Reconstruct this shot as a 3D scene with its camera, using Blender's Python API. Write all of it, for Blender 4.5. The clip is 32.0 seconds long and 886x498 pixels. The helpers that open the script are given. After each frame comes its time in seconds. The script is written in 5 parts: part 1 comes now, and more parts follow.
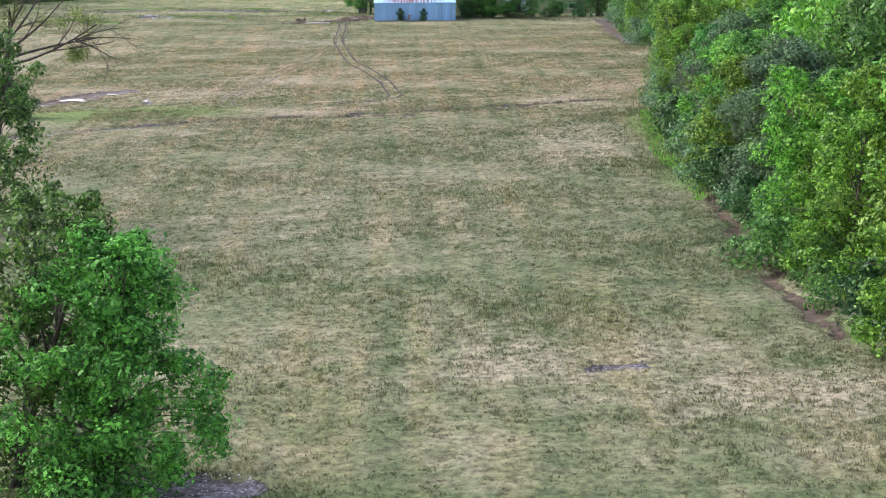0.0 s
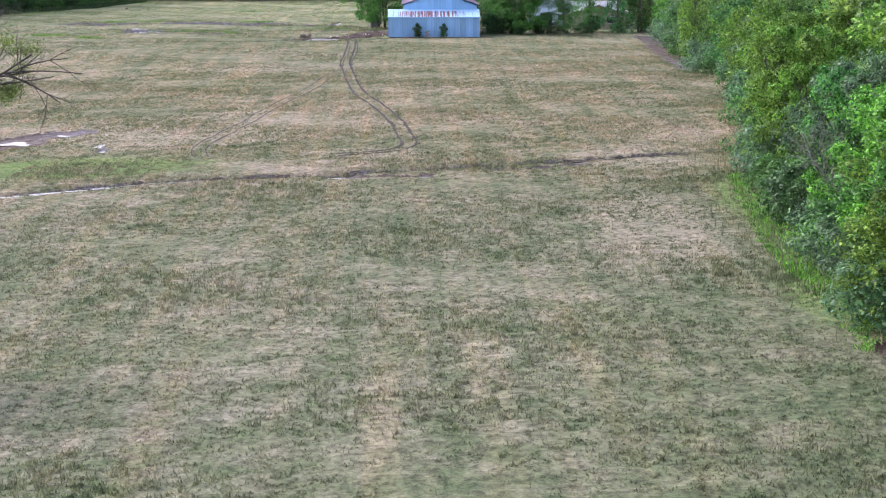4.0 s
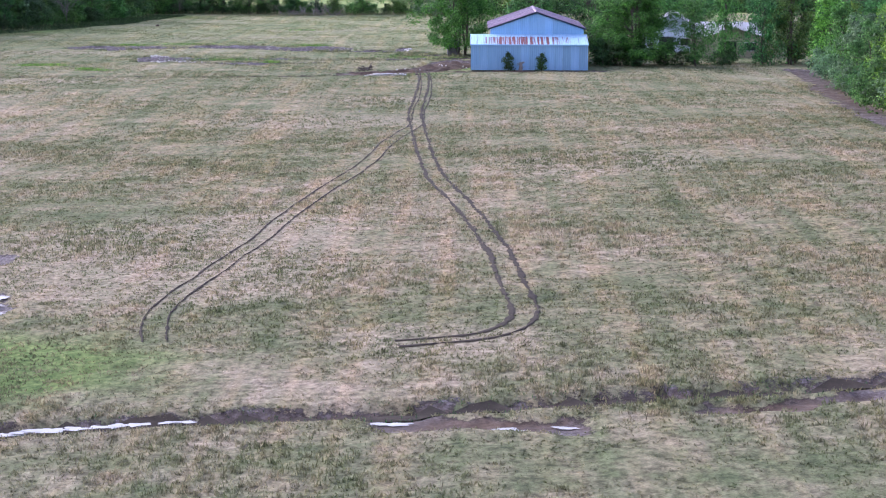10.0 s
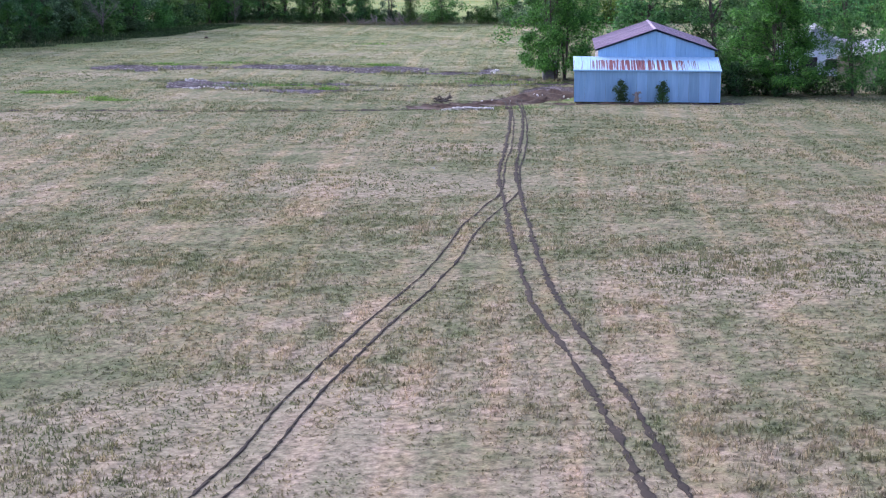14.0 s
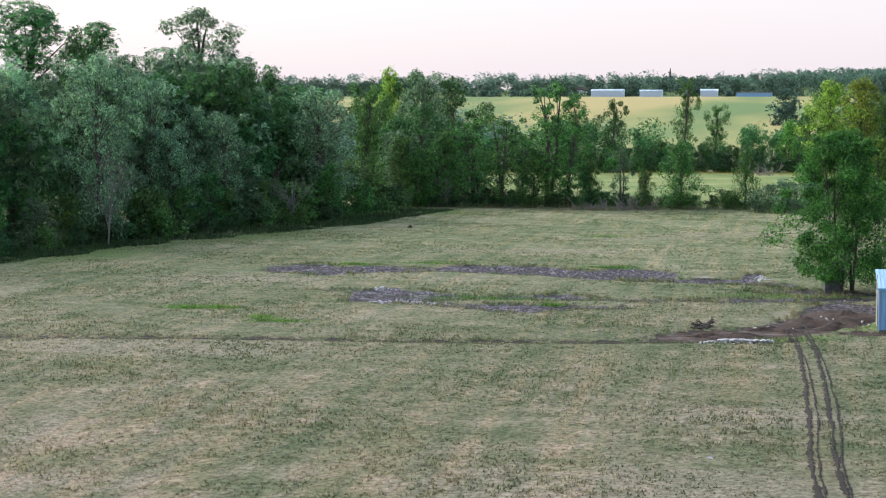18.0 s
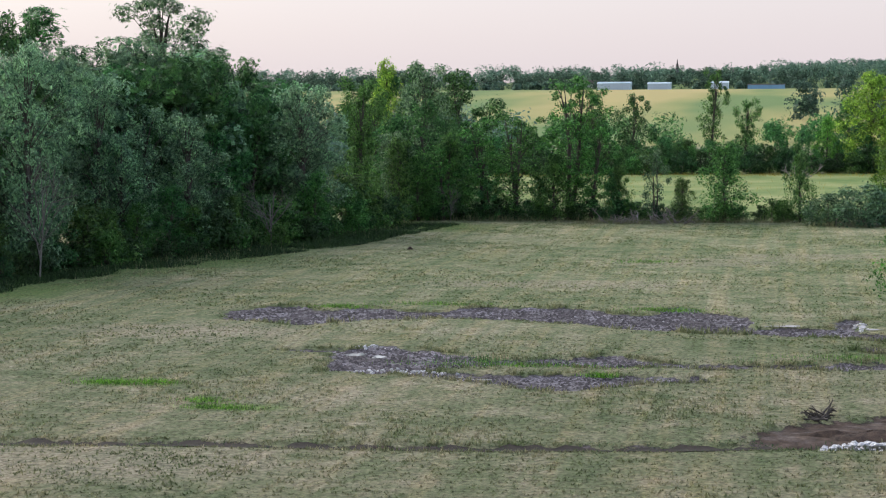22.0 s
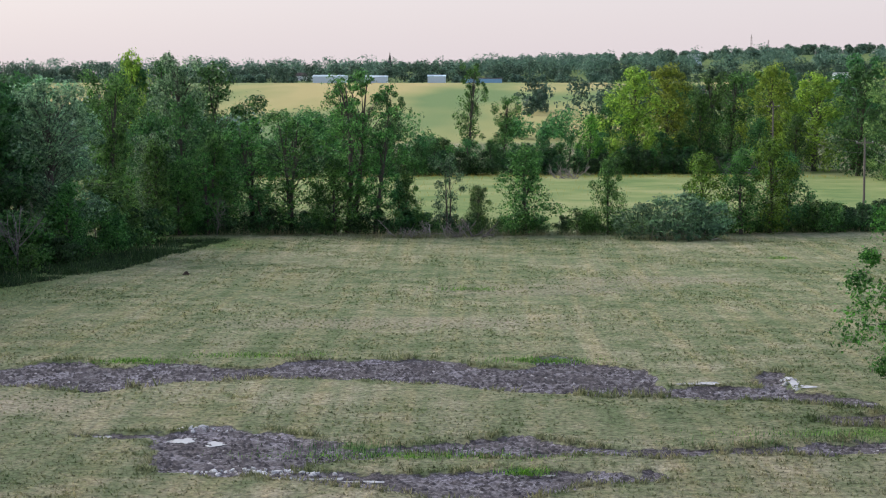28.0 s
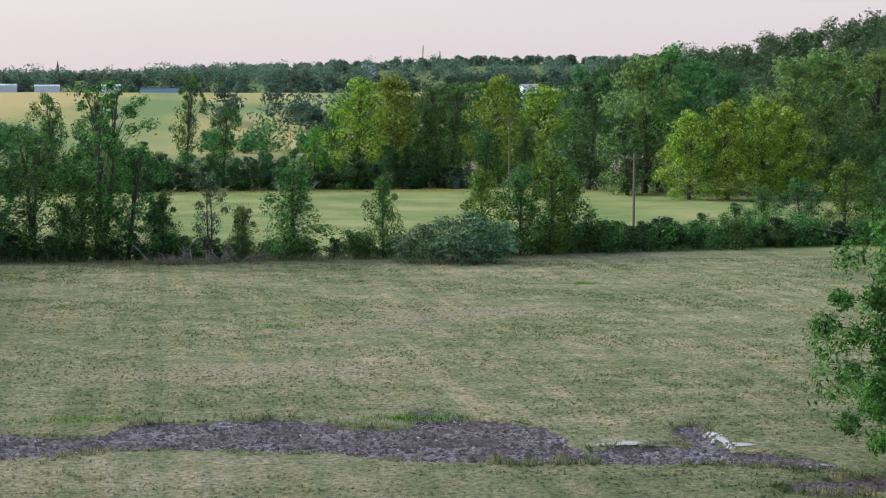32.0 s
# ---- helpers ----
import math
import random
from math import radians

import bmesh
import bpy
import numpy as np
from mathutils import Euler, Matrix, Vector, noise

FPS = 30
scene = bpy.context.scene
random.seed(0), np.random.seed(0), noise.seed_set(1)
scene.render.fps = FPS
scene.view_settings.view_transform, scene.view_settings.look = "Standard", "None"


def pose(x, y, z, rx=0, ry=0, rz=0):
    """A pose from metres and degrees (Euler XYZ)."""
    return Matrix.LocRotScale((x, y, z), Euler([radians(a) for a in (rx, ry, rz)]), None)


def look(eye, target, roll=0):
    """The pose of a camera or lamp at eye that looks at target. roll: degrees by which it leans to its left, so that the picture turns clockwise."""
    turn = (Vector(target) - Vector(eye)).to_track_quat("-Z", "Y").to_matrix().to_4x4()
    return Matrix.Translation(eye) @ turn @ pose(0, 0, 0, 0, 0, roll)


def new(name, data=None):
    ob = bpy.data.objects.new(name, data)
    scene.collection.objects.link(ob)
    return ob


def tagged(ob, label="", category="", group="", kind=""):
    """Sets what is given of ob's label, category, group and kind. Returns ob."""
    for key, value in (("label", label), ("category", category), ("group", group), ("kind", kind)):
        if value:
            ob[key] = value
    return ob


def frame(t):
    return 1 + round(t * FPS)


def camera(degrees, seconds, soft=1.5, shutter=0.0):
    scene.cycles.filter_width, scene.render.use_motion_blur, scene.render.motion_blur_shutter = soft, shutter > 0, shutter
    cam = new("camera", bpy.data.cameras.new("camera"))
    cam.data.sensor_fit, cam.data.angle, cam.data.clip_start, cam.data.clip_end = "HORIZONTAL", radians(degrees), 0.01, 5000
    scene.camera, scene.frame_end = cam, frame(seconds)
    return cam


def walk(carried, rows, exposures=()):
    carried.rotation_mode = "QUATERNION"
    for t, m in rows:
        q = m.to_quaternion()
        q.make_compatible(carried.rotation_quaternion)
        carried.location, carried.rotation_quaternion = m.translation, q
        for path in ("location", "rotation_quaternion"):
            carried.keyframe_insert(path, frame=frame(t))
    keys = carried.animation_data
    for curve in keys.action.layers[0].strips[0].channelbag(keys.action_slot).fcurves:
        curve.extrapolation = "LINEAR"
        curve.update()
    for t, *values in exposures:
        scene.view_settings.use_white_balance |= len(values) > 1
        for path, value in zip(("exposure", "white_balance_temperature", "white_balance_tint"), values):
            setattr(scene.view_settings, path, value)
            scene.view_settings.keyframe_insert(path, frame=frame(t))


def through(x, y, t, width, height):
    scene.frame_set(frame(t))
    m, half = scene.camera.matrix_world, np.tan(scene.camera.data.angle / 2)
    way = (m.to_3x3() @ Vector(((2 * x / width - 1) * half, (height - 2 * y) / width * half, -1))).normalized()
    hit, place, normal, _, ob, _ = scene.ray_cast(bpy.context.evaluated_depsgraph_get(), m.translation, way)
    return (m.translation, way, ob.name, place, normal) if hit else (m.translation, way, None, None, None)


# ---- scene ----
cam = camera(26.3, 32.0, soft=1.1)
EXPOSURE = [(0, 2.00, 6600, 9), (3.5, 1.99, 6300, 16), (6, 1.94, 5950, 24), (10, 1.84, 5850, 24), (13, 1.72, 5800, 24), (17.0, 1.72, 5750, 20), (18.2, 1.33, 6350, 4), (20, 1.16, 6450, 5), (32, 1.10, 6450, 6)]
PATH = [
    (0, (-3.727, -308.309, 15.363), (-3.675, -306.338, 15.025), -0.2),
    (0.5, (-3.770, -304.323, 15.337), (-3.716, -302.352, 15.000), 0.1),
    (1, (-3.743, -300.276, 15.329), (-3.689, -298.305, 14.992), -0.0),
    (1.5, (-3.658, -296.122, 15.331), (-3.606, -294.151, 14.996), -0.1),
    (2, (-3.554, -291.812, 15.348), (-3.502, -289.841, 15.014), -0.1),
    (2.5, (-3.495, -287.358, 15.370), (-3.444, -285.387, 15.036), -0.1),
    (3, (-3.472, -282.766, 15.386), (-3.423, -280.795, 15.053), -0.2),
    (3.5, (-3.432, -278.003, 15.418), (-3.387, -276.032, 15.084), -0.1),
    (4, (-3.414, -273.211, 15.442), (-3.380, -271.239, 15.108), -0.0),
    (4.5, (-3.418, -268.389, 15.458), (-3.402, -266.417, 15.125), -0.0),
    (5, (-3.453, -263.534, 15.469), (-3.456, -261.561, 15.137), 0.0),
    (5.5, (-3.525, -258.641, 15.477), (-3.547, -256.668, 15.147), -0.0),
    (6, (-3.643, -253.706, 15.486), (-3.677, -251.734, 15.156), 0.0),
    (6.5, (-3.827, -248.733, 15.494), (-3.866, -246.760, 15.164), -0.0),
    (7, (-4.064, -243.722, 15.499), (-4.105, -241.750, 15.168), -0.0),
    (7.5, (-4.315, -238.669, 15.504), (-4.356, -236.697, 15.173), -0.0),
    (8, (-4.541, -233.565, 15.512), (-4.581, -231.593, 15.181), 0.0),
    (8.5, (-4.734, -228.410, 15.523), (-4.774, -226.438, 15.192), 0.1),
    (9, (-4.884, -223.248, 15.514), (-4.925, -221.276, 15.182), -0.1),
    (9.5, (-5.076, -218.097, 15.506), (-5.116, -216.125, 15.174), 0.0),
    (10, (-5.299, -212.972, 15.498), (-5.339, -211.000, 15.166), 0.1),
    (10.5, (-5.510, -207.831, 15.499), (-5.550, -205.859, 15.166), 0.1),
    (11, (-5.702, -202.654, 15.499), (-5.741, -200.682, 15.166), 0.1),
    (11.5, (-5.918, -197.498, 15.471), (-5.957, -195.526, 15.138), 0.0),
    (12, (-6.139, -192.276, 15.446), (-6.194, -190.305, 15.112), 0.1),
    (12.5, (-6.413, -187.033, 15.423), (-6.494, -185.063, 15.090), 0.1),
    (13, (-6.740, -181.750, 15.408), (-6.840, -179.781, 15.074), 0.1),
    (13.5, (-7.129, -176.441, 15.381), (-7.245, -174.473, 15.047), 0.1),
    (14, (-7.552, -171.115, 15.338), (-7.676, -169.147, 15.005), 0.1),
    (14.5, (-8.057, -165.833, 15.309), (-8.211, -163.867, 14.976), 0.3),
    (15, (-8.482, -161.006, 15.339), (-8.678, -159.044, 15.002), 0.4),
    (15.5, (-8.855, -156.570, 15.421), (-9.101, -154.615, 15.078), 0.3),
    (16, (-9.334, -152.141, 15.512), (-9.625, -150.192, 15.172), 0.2),
    (16.5, (-10.079, -147.334, 15.569), (-10.396, -145.385, 15.252), 0.2),
    (17, (-11.117, -142.085, 15.586), (-11.437, -140.130, 15.312), 0.2),
    (17.5, (-12.061, -136.778, 15.615), (-12.399, -134.819, 15.400), 0.1),
    (18, (-12.909, -131.411, 15.696), (-13.263, -129.449, 15.538), -0.0),
    (18.5, (-13.860, -126.085, 15.698), (-14.216, -124.122, 15.561), -0.2),
    (19, (-14.877, -120.841, 15.682), (-15.233, -118.878, 15.539), -0.2),
    (19.5, (-15.839, -115.720, 15.757), (-16.194, -113.758, 15.604), -0.3),
    (20, (-16.854, -110.827, 15.851), (-17.209, -108.865, 15.690), -0.3),
    (20.5, (-17.791, -106.324, 15.907), (-18.146, -104.362, 15.745), -0.3),
    (21, (-18.643, -102.218, 15.983), (-18.997, -100.256, 15.820), -0.3),
    (21.5, (-19.364, -98.421, 16.035), (-19.718, -96.459, 15.870), -0.3),
    (22, (-20.069, -94.708, 16.083), (-20.424, -92.747, 15.918), -0.3),
    (22.5, (-20.864, -91.004, 16.156), (-21.219, -89.043, 15.989), -0.2),
    (23, (-21.990, -87.437, 16.297), (-22.345, -85.476, 16.130), -0.1),
    (23.5, (-23.084, -84.450, 16.444), (-23.440, -82.489, 16.277), -0.1),
    (24, (-23.922, -82.340, 16.486), (-24.275, -80.379, 16.317), -0.2),
    (24.5, (-24.463, -80.904, 16.541), (-24.772, -78.935, 16.371), -0.2),
    (25, (-24.968, -79.651, 16.585), (-25.214, -77.674, 16.413), -0.1),
    (25.5, (-25.822, -78.260, 16.661), (-26.007, -76.276, 16.488), -0.1),
    (26, (-27.073, -76.626, 16.764), (-27.198, -74.638, 16.590), 0.1),
    (26.5, (-28.553, -74.723, 16.873), (-28.651, -72.733, 16.700), 0.2),
    (27, (-29.847, -72.693, 16.817), (-29.925, -70.702, 16.644), 0.0),
    (27.5, (-31.029, -70.597, 16.716), (-31.090, -68.605, 16.543), 0.0),
    (28, (-32.175, -68.493, 16.612), (-32.216, -66.501, 16.438), -0.0),
    (28.5, (-33.361, -66.439, 16.539), (-33.373, -64.447, 16.366), -0.1),
    (29, (-34.663, -64.497, 16.590), (-34.631, -62.505, 16.419), -0.1),
    (29.5, (-35.873, -62.640, 16.583), (-35.788, -60.649, 16.411), 0.0),
    (30, (-37.144, -60.794, 16.606), (-37.011, -58.806, 16.435), 0.0),
    (30.5, (-38.499, -58.858, 16.640), (-38.320, -56.873, 16.472), 0.0),
    (31, (-39.788, -56.801, 16.675), (-39.564, -54.821, 16.507), 0.0),
    (31.5, (-41.198, -54.470, 16.726), (-40.928, -52.495, 16.559), 0.1),
    (32, (-42.774, -51.900, 16.795), (-42.459, -49.932, 16.632), 0.2),
]
walk(cam, [(t, look(eye, target, roll)) for t, eye, target, roll in PATH], EXPOSURE)
# --- light: low hazy sun, soft evening sky ---
SUN_EL, SUN_AZ = radians(33), radians(-62)   # azimuth from +y, towards +x
world = bpy.data.worlds.new("evening_sky")
scene.world = world
world.use_nodes = True
wn, wl = world.node_tree.nodes, world.node_tree.links
sky = wn.new("ShaderNodeTexSky")
sky.sky_type, sky.sun_disc = "NISHITA", False
sky.sun_elevation, sky.sun_rotation = SUN_EL, SUN_AZ
sky.air_density, sky.dust_density, sky.ozone_density = 1.0, 3.0, 3.0
veil = wn.new("ShaderNodeMix")   # evening haze: thick at the horizon, thin overhead
veil.data_type = "RGBA"
veil.inputs[7].default_value = (2.90, 2.52, 2.72, 1)
up = wn.new("ShaderNodeSeparateXYZ")
wl.new(wn.new("ShaderNodeTexCoord").outputs["Generated"], up.inputs[0])
thick = wn.new("ShaderNodeMapRange")
for key, v in (("From Min", 0.0), ("From Max", 0.7), ("To Min", 0.85), ("To Max", 0.25)):
    thick.inputs[key].default_value = v
wl.new(up.outputs[2], thick.inputs[0])
wl.new(thick.outputs[0], veil.inputs[0])
wl.new(sky.outputs[0], veil.inputs[6])
wl.new(veil.outputs[2], wn["Background"].inputs[0])
wn["Background"].inputs[1].default_value = 0.135
sun = new("sun", bpy.data.lights.new("sun", "SUN"))
sun.data.energy, sun.data.angle, sun.data.color = 1.25, radians(40), (1.0, 0.94, 0.87)
sun.matrix_world = look((0, 0, 60), (-math.sin(SUN_AZ) * 60, -math.cos(SUN_AZ) * 60, 60 - 60 * math.tan(SUN_EL)))


# --- materials ---
def material(name, rough=0.9, metal=0.0, spec=0.2):
    m = bpy.data.materials.new(name)
    m.use_nodes = True
    b = m.node_tree.nodes["Principled BSDF"]
    b.inputs["Roughness"].default_value, b.inputs["Metallic"].default_value = rough, metal
    b.inputs["Specular IOR Level"].default_value = spec
    return m, m.node_tree.nodes, m.node_tree.links, b


def noise_node(n, l, vec, scale, detail=4.0, rough=0.55, stretch=None):
    t = n.new("ShaderNodeTexNoise")
    t.inputs["Scale"].default_value, t.inputs["Detail"].default_value, t.inputs["Roughness"].default_value = scale, detail, rough
    if stretch:
        mp = n.new("ShaderNodeMapping")
        mp.inputs["Scale"].default_value = stretch
        l.new(vec, mp.inputs[0])
        vec = mp.outputs[0]
    l.new(vec, t.inputs["Vector"])
    return t.outputs[0]


def ramp(n, l, fac, stops):
    r = n.new("ShaderNodeValToRGB")
    e = r.color_ramp.elements
    while len(e) < len(stops):
        e.new(0.5)
    for k, (p, c) in enumerate(stops):
        e[k].position, e[k].color = p, (*c, 1) if len(c) == 3 else (c[0], c[0], c[0], 1)
    l.new(fac, r.inputs[0])
    return r.outputs[0]


def mix(n, l, fac, a, b, blend="MIX"):
    m = n.new("ShaderNodeMix")
    m.data_type, m.blend_type = "RGBA", blend
    for sock, v in ((m.inputs[0], fac), (m.inputs[6], a), (m.inputs[7], b)):
        if isinstance(v, (int, float)):
            sock.default_value = v
        elif isinstance(v, tuple):
            sock.default_value = (*v, 1)
        else:
            l.new(v, sock)
    return m.outputs[2]


def calc(n, l, op, a, b):
    m = n.new("ShaderNodeMath")
    m.operation = op
    for sock, v in zip(m.inputs, (a, b)):
        if isinstance(v, (int, float)):
            sock.default_value = v
        else:
            l.new(v, sock)
    return m.outputs[0]


def bump(n, l, b, height, strength, dist):
    k = n.new("ShaderNodeBump")
    k.inputs["Strength"].default_value, k.inputs["Distance"].default_value = strength, dist
    l.new(height, k.inputs["Height"])
    l.new(k.outputs[0], b.inputs["Normal"])


def spot(n, name):
    a = n.new("ShaderNodeAttribute")
    a.attribute_name = name
    return a.outputs["Fac"]


def field_colour(n, l, pos):
    """The pasture: dry straw, green blades and pinkish dead stalks, in drifts of several sizes, with faint lines left by the mower."""
    big = noise_node(n, l, pos, 0.055, 5, 0.6)
    mid = noise_node(n, l, pos, 0.34, 4, 0.6)
    clump = noise_node(n, l, pos, 1.3, 4, 0.6, (1, 0.75, 1))
    fine = noise_node(n, l, pos, 3.4, 3, 0.65, (1, 0.8, 1))
    micro = noise_node(n, l, pos, 13.0, 3, 0.6)
    mown = noise_node(n, l, pos, 0.75, 3, 0.6, (1, 0.035, 1))
    blend = calc(n, l, "ADD", calc(n, l, "MULTIPLY", big, 0.36), calc(n, l, "ADD", calc(n, l, "MULTIPLY", mid, 0.40), calc(n, l, "MULTIPLY", clump, 0.24)))
    base = ramp(n, l, blend, [(0.40, (0.096, 0.120, 0.068)), (0.47, (0.142, 0.156, 0.096)), (0.53, (0.192, 0.188, 0.130)), (0.61, (0.262, 0.240, 0.190))])
    base = mix(n, l, 1.0, base, ramp(n, l, mown, [(0.36, (0.80, 0.88, 0.80)), (0.5, (1.0, 1.0, 1.0)), (0.64, (1.16, 1.08, 1.02))]), "MULTIPLY")
    grain = mix(n, l, 1.0, ramp(n, l, fine, [(0.34, (0.50,)), (0.45, (0.85,)), (0.54, (1.08,)), (0.66, (1.38,))]), ramp(n, l, micro, [(0.34, (0.80,)), (0.5, (1.0,)), (0.66, (1.2,))]), "MULTIPLY")
    north = n.new("ShaderNodeMapRange")   # the middle of the pasture is drier, its far end fresher
    split = n.new("ShaderNodeSeparateXYZ")
    l.new(pos, split.inputs[0])
    l.new(split.outputs[1], north.inputs[0])
    north.inputs["From Min"].default_value, north.inputs["From Max"].default_value = -320, 140
    base = mix(n, l, 1.0, base, ramp(n, l, north.outputs[0], [(0.0, (0.88, 0.93, 0.80)), (0.30, (0.92, 0.94, 0.91)), (0.41, (1.18, 1.07, 1.06)), (0.62, (1.16, 1.10, 1.06)), (0.74, (1.10, 1.14, 1.04)), (0.80, (1.22, 1.28, 1.12)), (0.88, (1.42, 1.48, 1.28))]), "MULTIPLY")
    return mix(n, l, 1.0, base, grain, "MULTIPLY"), fine


def ground_material():
    m, n, l, b = material("pasture_ground", 0.95, 0, 0.1)
    pos = n.new("ShaderNodeNewGeometry").outputs["Position"]
    col, fine = field_colour(n, l, pos)
    col = mix(n, l, 1.0, col, (0.82, 0.82, 0.80), "MULTIPLY")   # matted thatch below the blades
    lush = ramp(n, l, fine, [(0.3, (0.04, 0.08, 0.02)), (0.5, (0.10, 0.16, 0.045)), (0.7, (0.19, 0.25, 0.08))])
    pink = ramp(n, l, fine, [(0.33, (0.15, 0.125, 0.095)), (0.5, (0.30, 0.25, 0.20)), (0.68, (0.46, 0.385, 0.315))])
    patchy = noise_node(n, l, pos, 0.5, 4, 0.65)
    col = mix(n, l, ramp(n, l, calc(n, l, "ADD", spot(n, "pink"), calc(n, l, "MULTIPLY", patchy, 0.9)), [(0.6, (0.0,)), (1.05, (0.36,))]), col, pink)
    col = mix(n, l, ramp(n, l, calc(n, l, "ADD", spot(n, "lush"), calc(n, l, "MULTIPLY", patchy, 0.5)), [(0.45, (0.0,)), (0.95, (0.85,))]), col, lush)
    crop = ramp(n, l, noise_node(n, l, pos, 0.012, 3, 0.5, (1, 0.25, 1)), [(0.40, (0.15, 0.22, 0.085)), (0.48, (0.26, 0.28, 0.11)), (0.6, (0.40, 0.34, 0.15))])
    col = mix(n, l, spot(n, "crop"), col, crop)
    mead = ramp(n, l, noise_node(n, l, pos, 0.07, 5, 0.6), [(0.35, (0.13, 0.20, 0.066)), (0.5, (0.205, 0.255, 0.095)), (0.65, (0.285, 0.305, 0.135))])
    col = mix(n, l, spot(n, "meadow"), col, mead)
    earth = ramp(n, l, noise_node(n, l, pos, 4.6, 6, 0.8), [(0.33, (0.028, 0.025, 0.027)), (0.48, (0.088, 0.080, 0.088)), (0.66, (0.28, 0.262, 0.285))])
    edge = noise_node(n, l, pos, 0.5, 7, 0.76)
    earth = mix(n, l, 1.0, earth, ramp(n, l, noise_node(n, l, pos, 0.32, 4, 0.65), [(0.36, (0.55, 0.52, 0.5)), (0.5, (1.0, 1.0, 1.0)), (0.64, (1.4, 1.42, 1.5))]), "MULTIPLY")
    mud = ramp(n, l, calc(n, l, "ADD", spot(n, "mud"), calc(n, l, "MULTIPLY", calc(n, l, "SUBTRACT", edge, 0.5), 1.75)), [(0.46, (0.0,)), (0.54, (1.0,))])
    earth = mix(n, l, spot(n, "soil"), earth, ramp(n, l, noise_node(n, l, pos, 1.3, 6, 0.7), [(0.3, (0.03, 0.022, 0.018)), (0.55, (0.085, 0.062, 0.048)), (0.75, (0.16, 0.12, 0.095))]))
    # mud edge darkened: the turf lip's shade is put into the colour
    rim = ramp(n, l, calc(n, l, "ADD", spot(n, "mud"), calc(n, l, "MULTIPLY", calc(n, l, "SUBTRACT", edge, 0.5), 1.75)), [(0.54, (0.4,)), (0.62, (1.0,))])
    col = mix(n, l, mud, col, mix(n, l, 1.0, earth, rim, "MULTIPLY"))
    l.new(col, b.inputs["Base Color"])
    rough = ramp(n, l, noise_node(n, l, pos, 0.9, 3, 0.6), [(0.35, (0.45,)), (0.6, (0.9,))])
    wet = n.new("ShaderNodeMix")
    l.new(mud, wet.inputs[0])
    wet.inputs[2].default_value = 0.95
    l.new(rough, wet.inputs[3])
    l.new(wet.outputs[0], b.inputs["Roughness"])
    bump(n, l, b, fine, 0.5, 0.08)
    return m


def grass_material():
    m, n, l, b = material("pasture_grass", 0.8, 0, 0.15)
    geo = n.new("ShaderNodeNewGeometry")
    col, fine = field_colour(n, l, geo.outputs["Position"])
    tint = ramp(n, l, geo.outputs["Random Per Island"], [(0.0, (0.80, 0.88, 0.78)), (0.5, (1.08, 1.10, 1.04)), (1.0, (1.38, 1.34, 1.27))])
    col = mix(n, l, 1.0, col, tint, "MULTIPLY")
    l.new(col, b.inputs["Base Color"])
    tr, sh = n.new("ShaderNodeBsdfTranslucent"), n.new("ShaderNodeMixShader")
    l.new(col, tr.inputs["Color"])
    sh.inputs[0].default_value = 0.45
    l.new(b.outputs[0], sh.inputs[1])
    l.new(tr.outputs[0], sh.inputs[2])
    l.new(sh.outputs[0], n["Material Output"].inputs[0])
    return m


def leaf_material(name, dark, light, through=0.45, cut=6.0):
    """Leaves: each spray is cut into small leaves with gaps (cut: their size), some light shines through."""
    m, n, l, b = material(name, 0.55, 0, 0.25)
    geo, info = n.new("ShaderNodeNewGeometry"), n.new("ShaderNodeObjectInfo")
    col = ramp(n, l, geo.outputs["Random Per Island"], [(0.0, dark), (1.0, light)])
    big = noise_node(n, l, geo.outputs["Position"], 0.8, 3, 0.6)
    col = mix(n, l, 1.0, col, ramp(n, l, big, [(0.33, (0.48, 0.54, 0.58)), (0.5, (1.0, 1.0, 1.0)), (0.68, (1.4, 1.42, 1.2))]), "MULTIPLY")
    hue = n.new("ShaderNodeHueSaturation")
    l.new(col, hue.inputs["Color"])
    l.new(calc(n, l, "ADD", 0.49, calc(n, l, "MULTIPLY", info.outputs["Random"], 0.04)), hue.inputs["Hue"])
    l.new(calc(n, l, "ADD", 0.74, calc(n, l, "MULTIPLY", info.outputs["Random"], 0.52)), hue.inputs["Value"])
    l.new(hue.outputs[0], b.inputs["Base Color"])
    tr = n.new("ShaderNodeBsdfTranslucent")
    l.new(hue.outputs[0], tr.inputs["Color"])
    sh = n.new("ShaderNodeMixShader")
    sh.inputs[0].default_value = through
    l.new(b.outputs[0], sh.inputs[1])
    l.new(tr.outputs[0], sh.inputs[2])
    end = sh.outputs[0]
    if cut:
        gap, clear = n.new("ShaderNodeMixShader"), n.new("ShaderNodeBsdfTransparent")
        l.new(ramp(n, l, noise_node(n, l, geo.outputs["Position"], cut, 1.0, 0.5), [(0.46, (0.0,)), (0.50, (1.0,))]), gap.inputs[0])
        l.new(clear.outputs[0], gap.inputs[1])
        l.new(end, gap.inputs[2])
        end = gap.outputs[0]
    l.new(end, n["Material Output"].inputs[0])
    return m


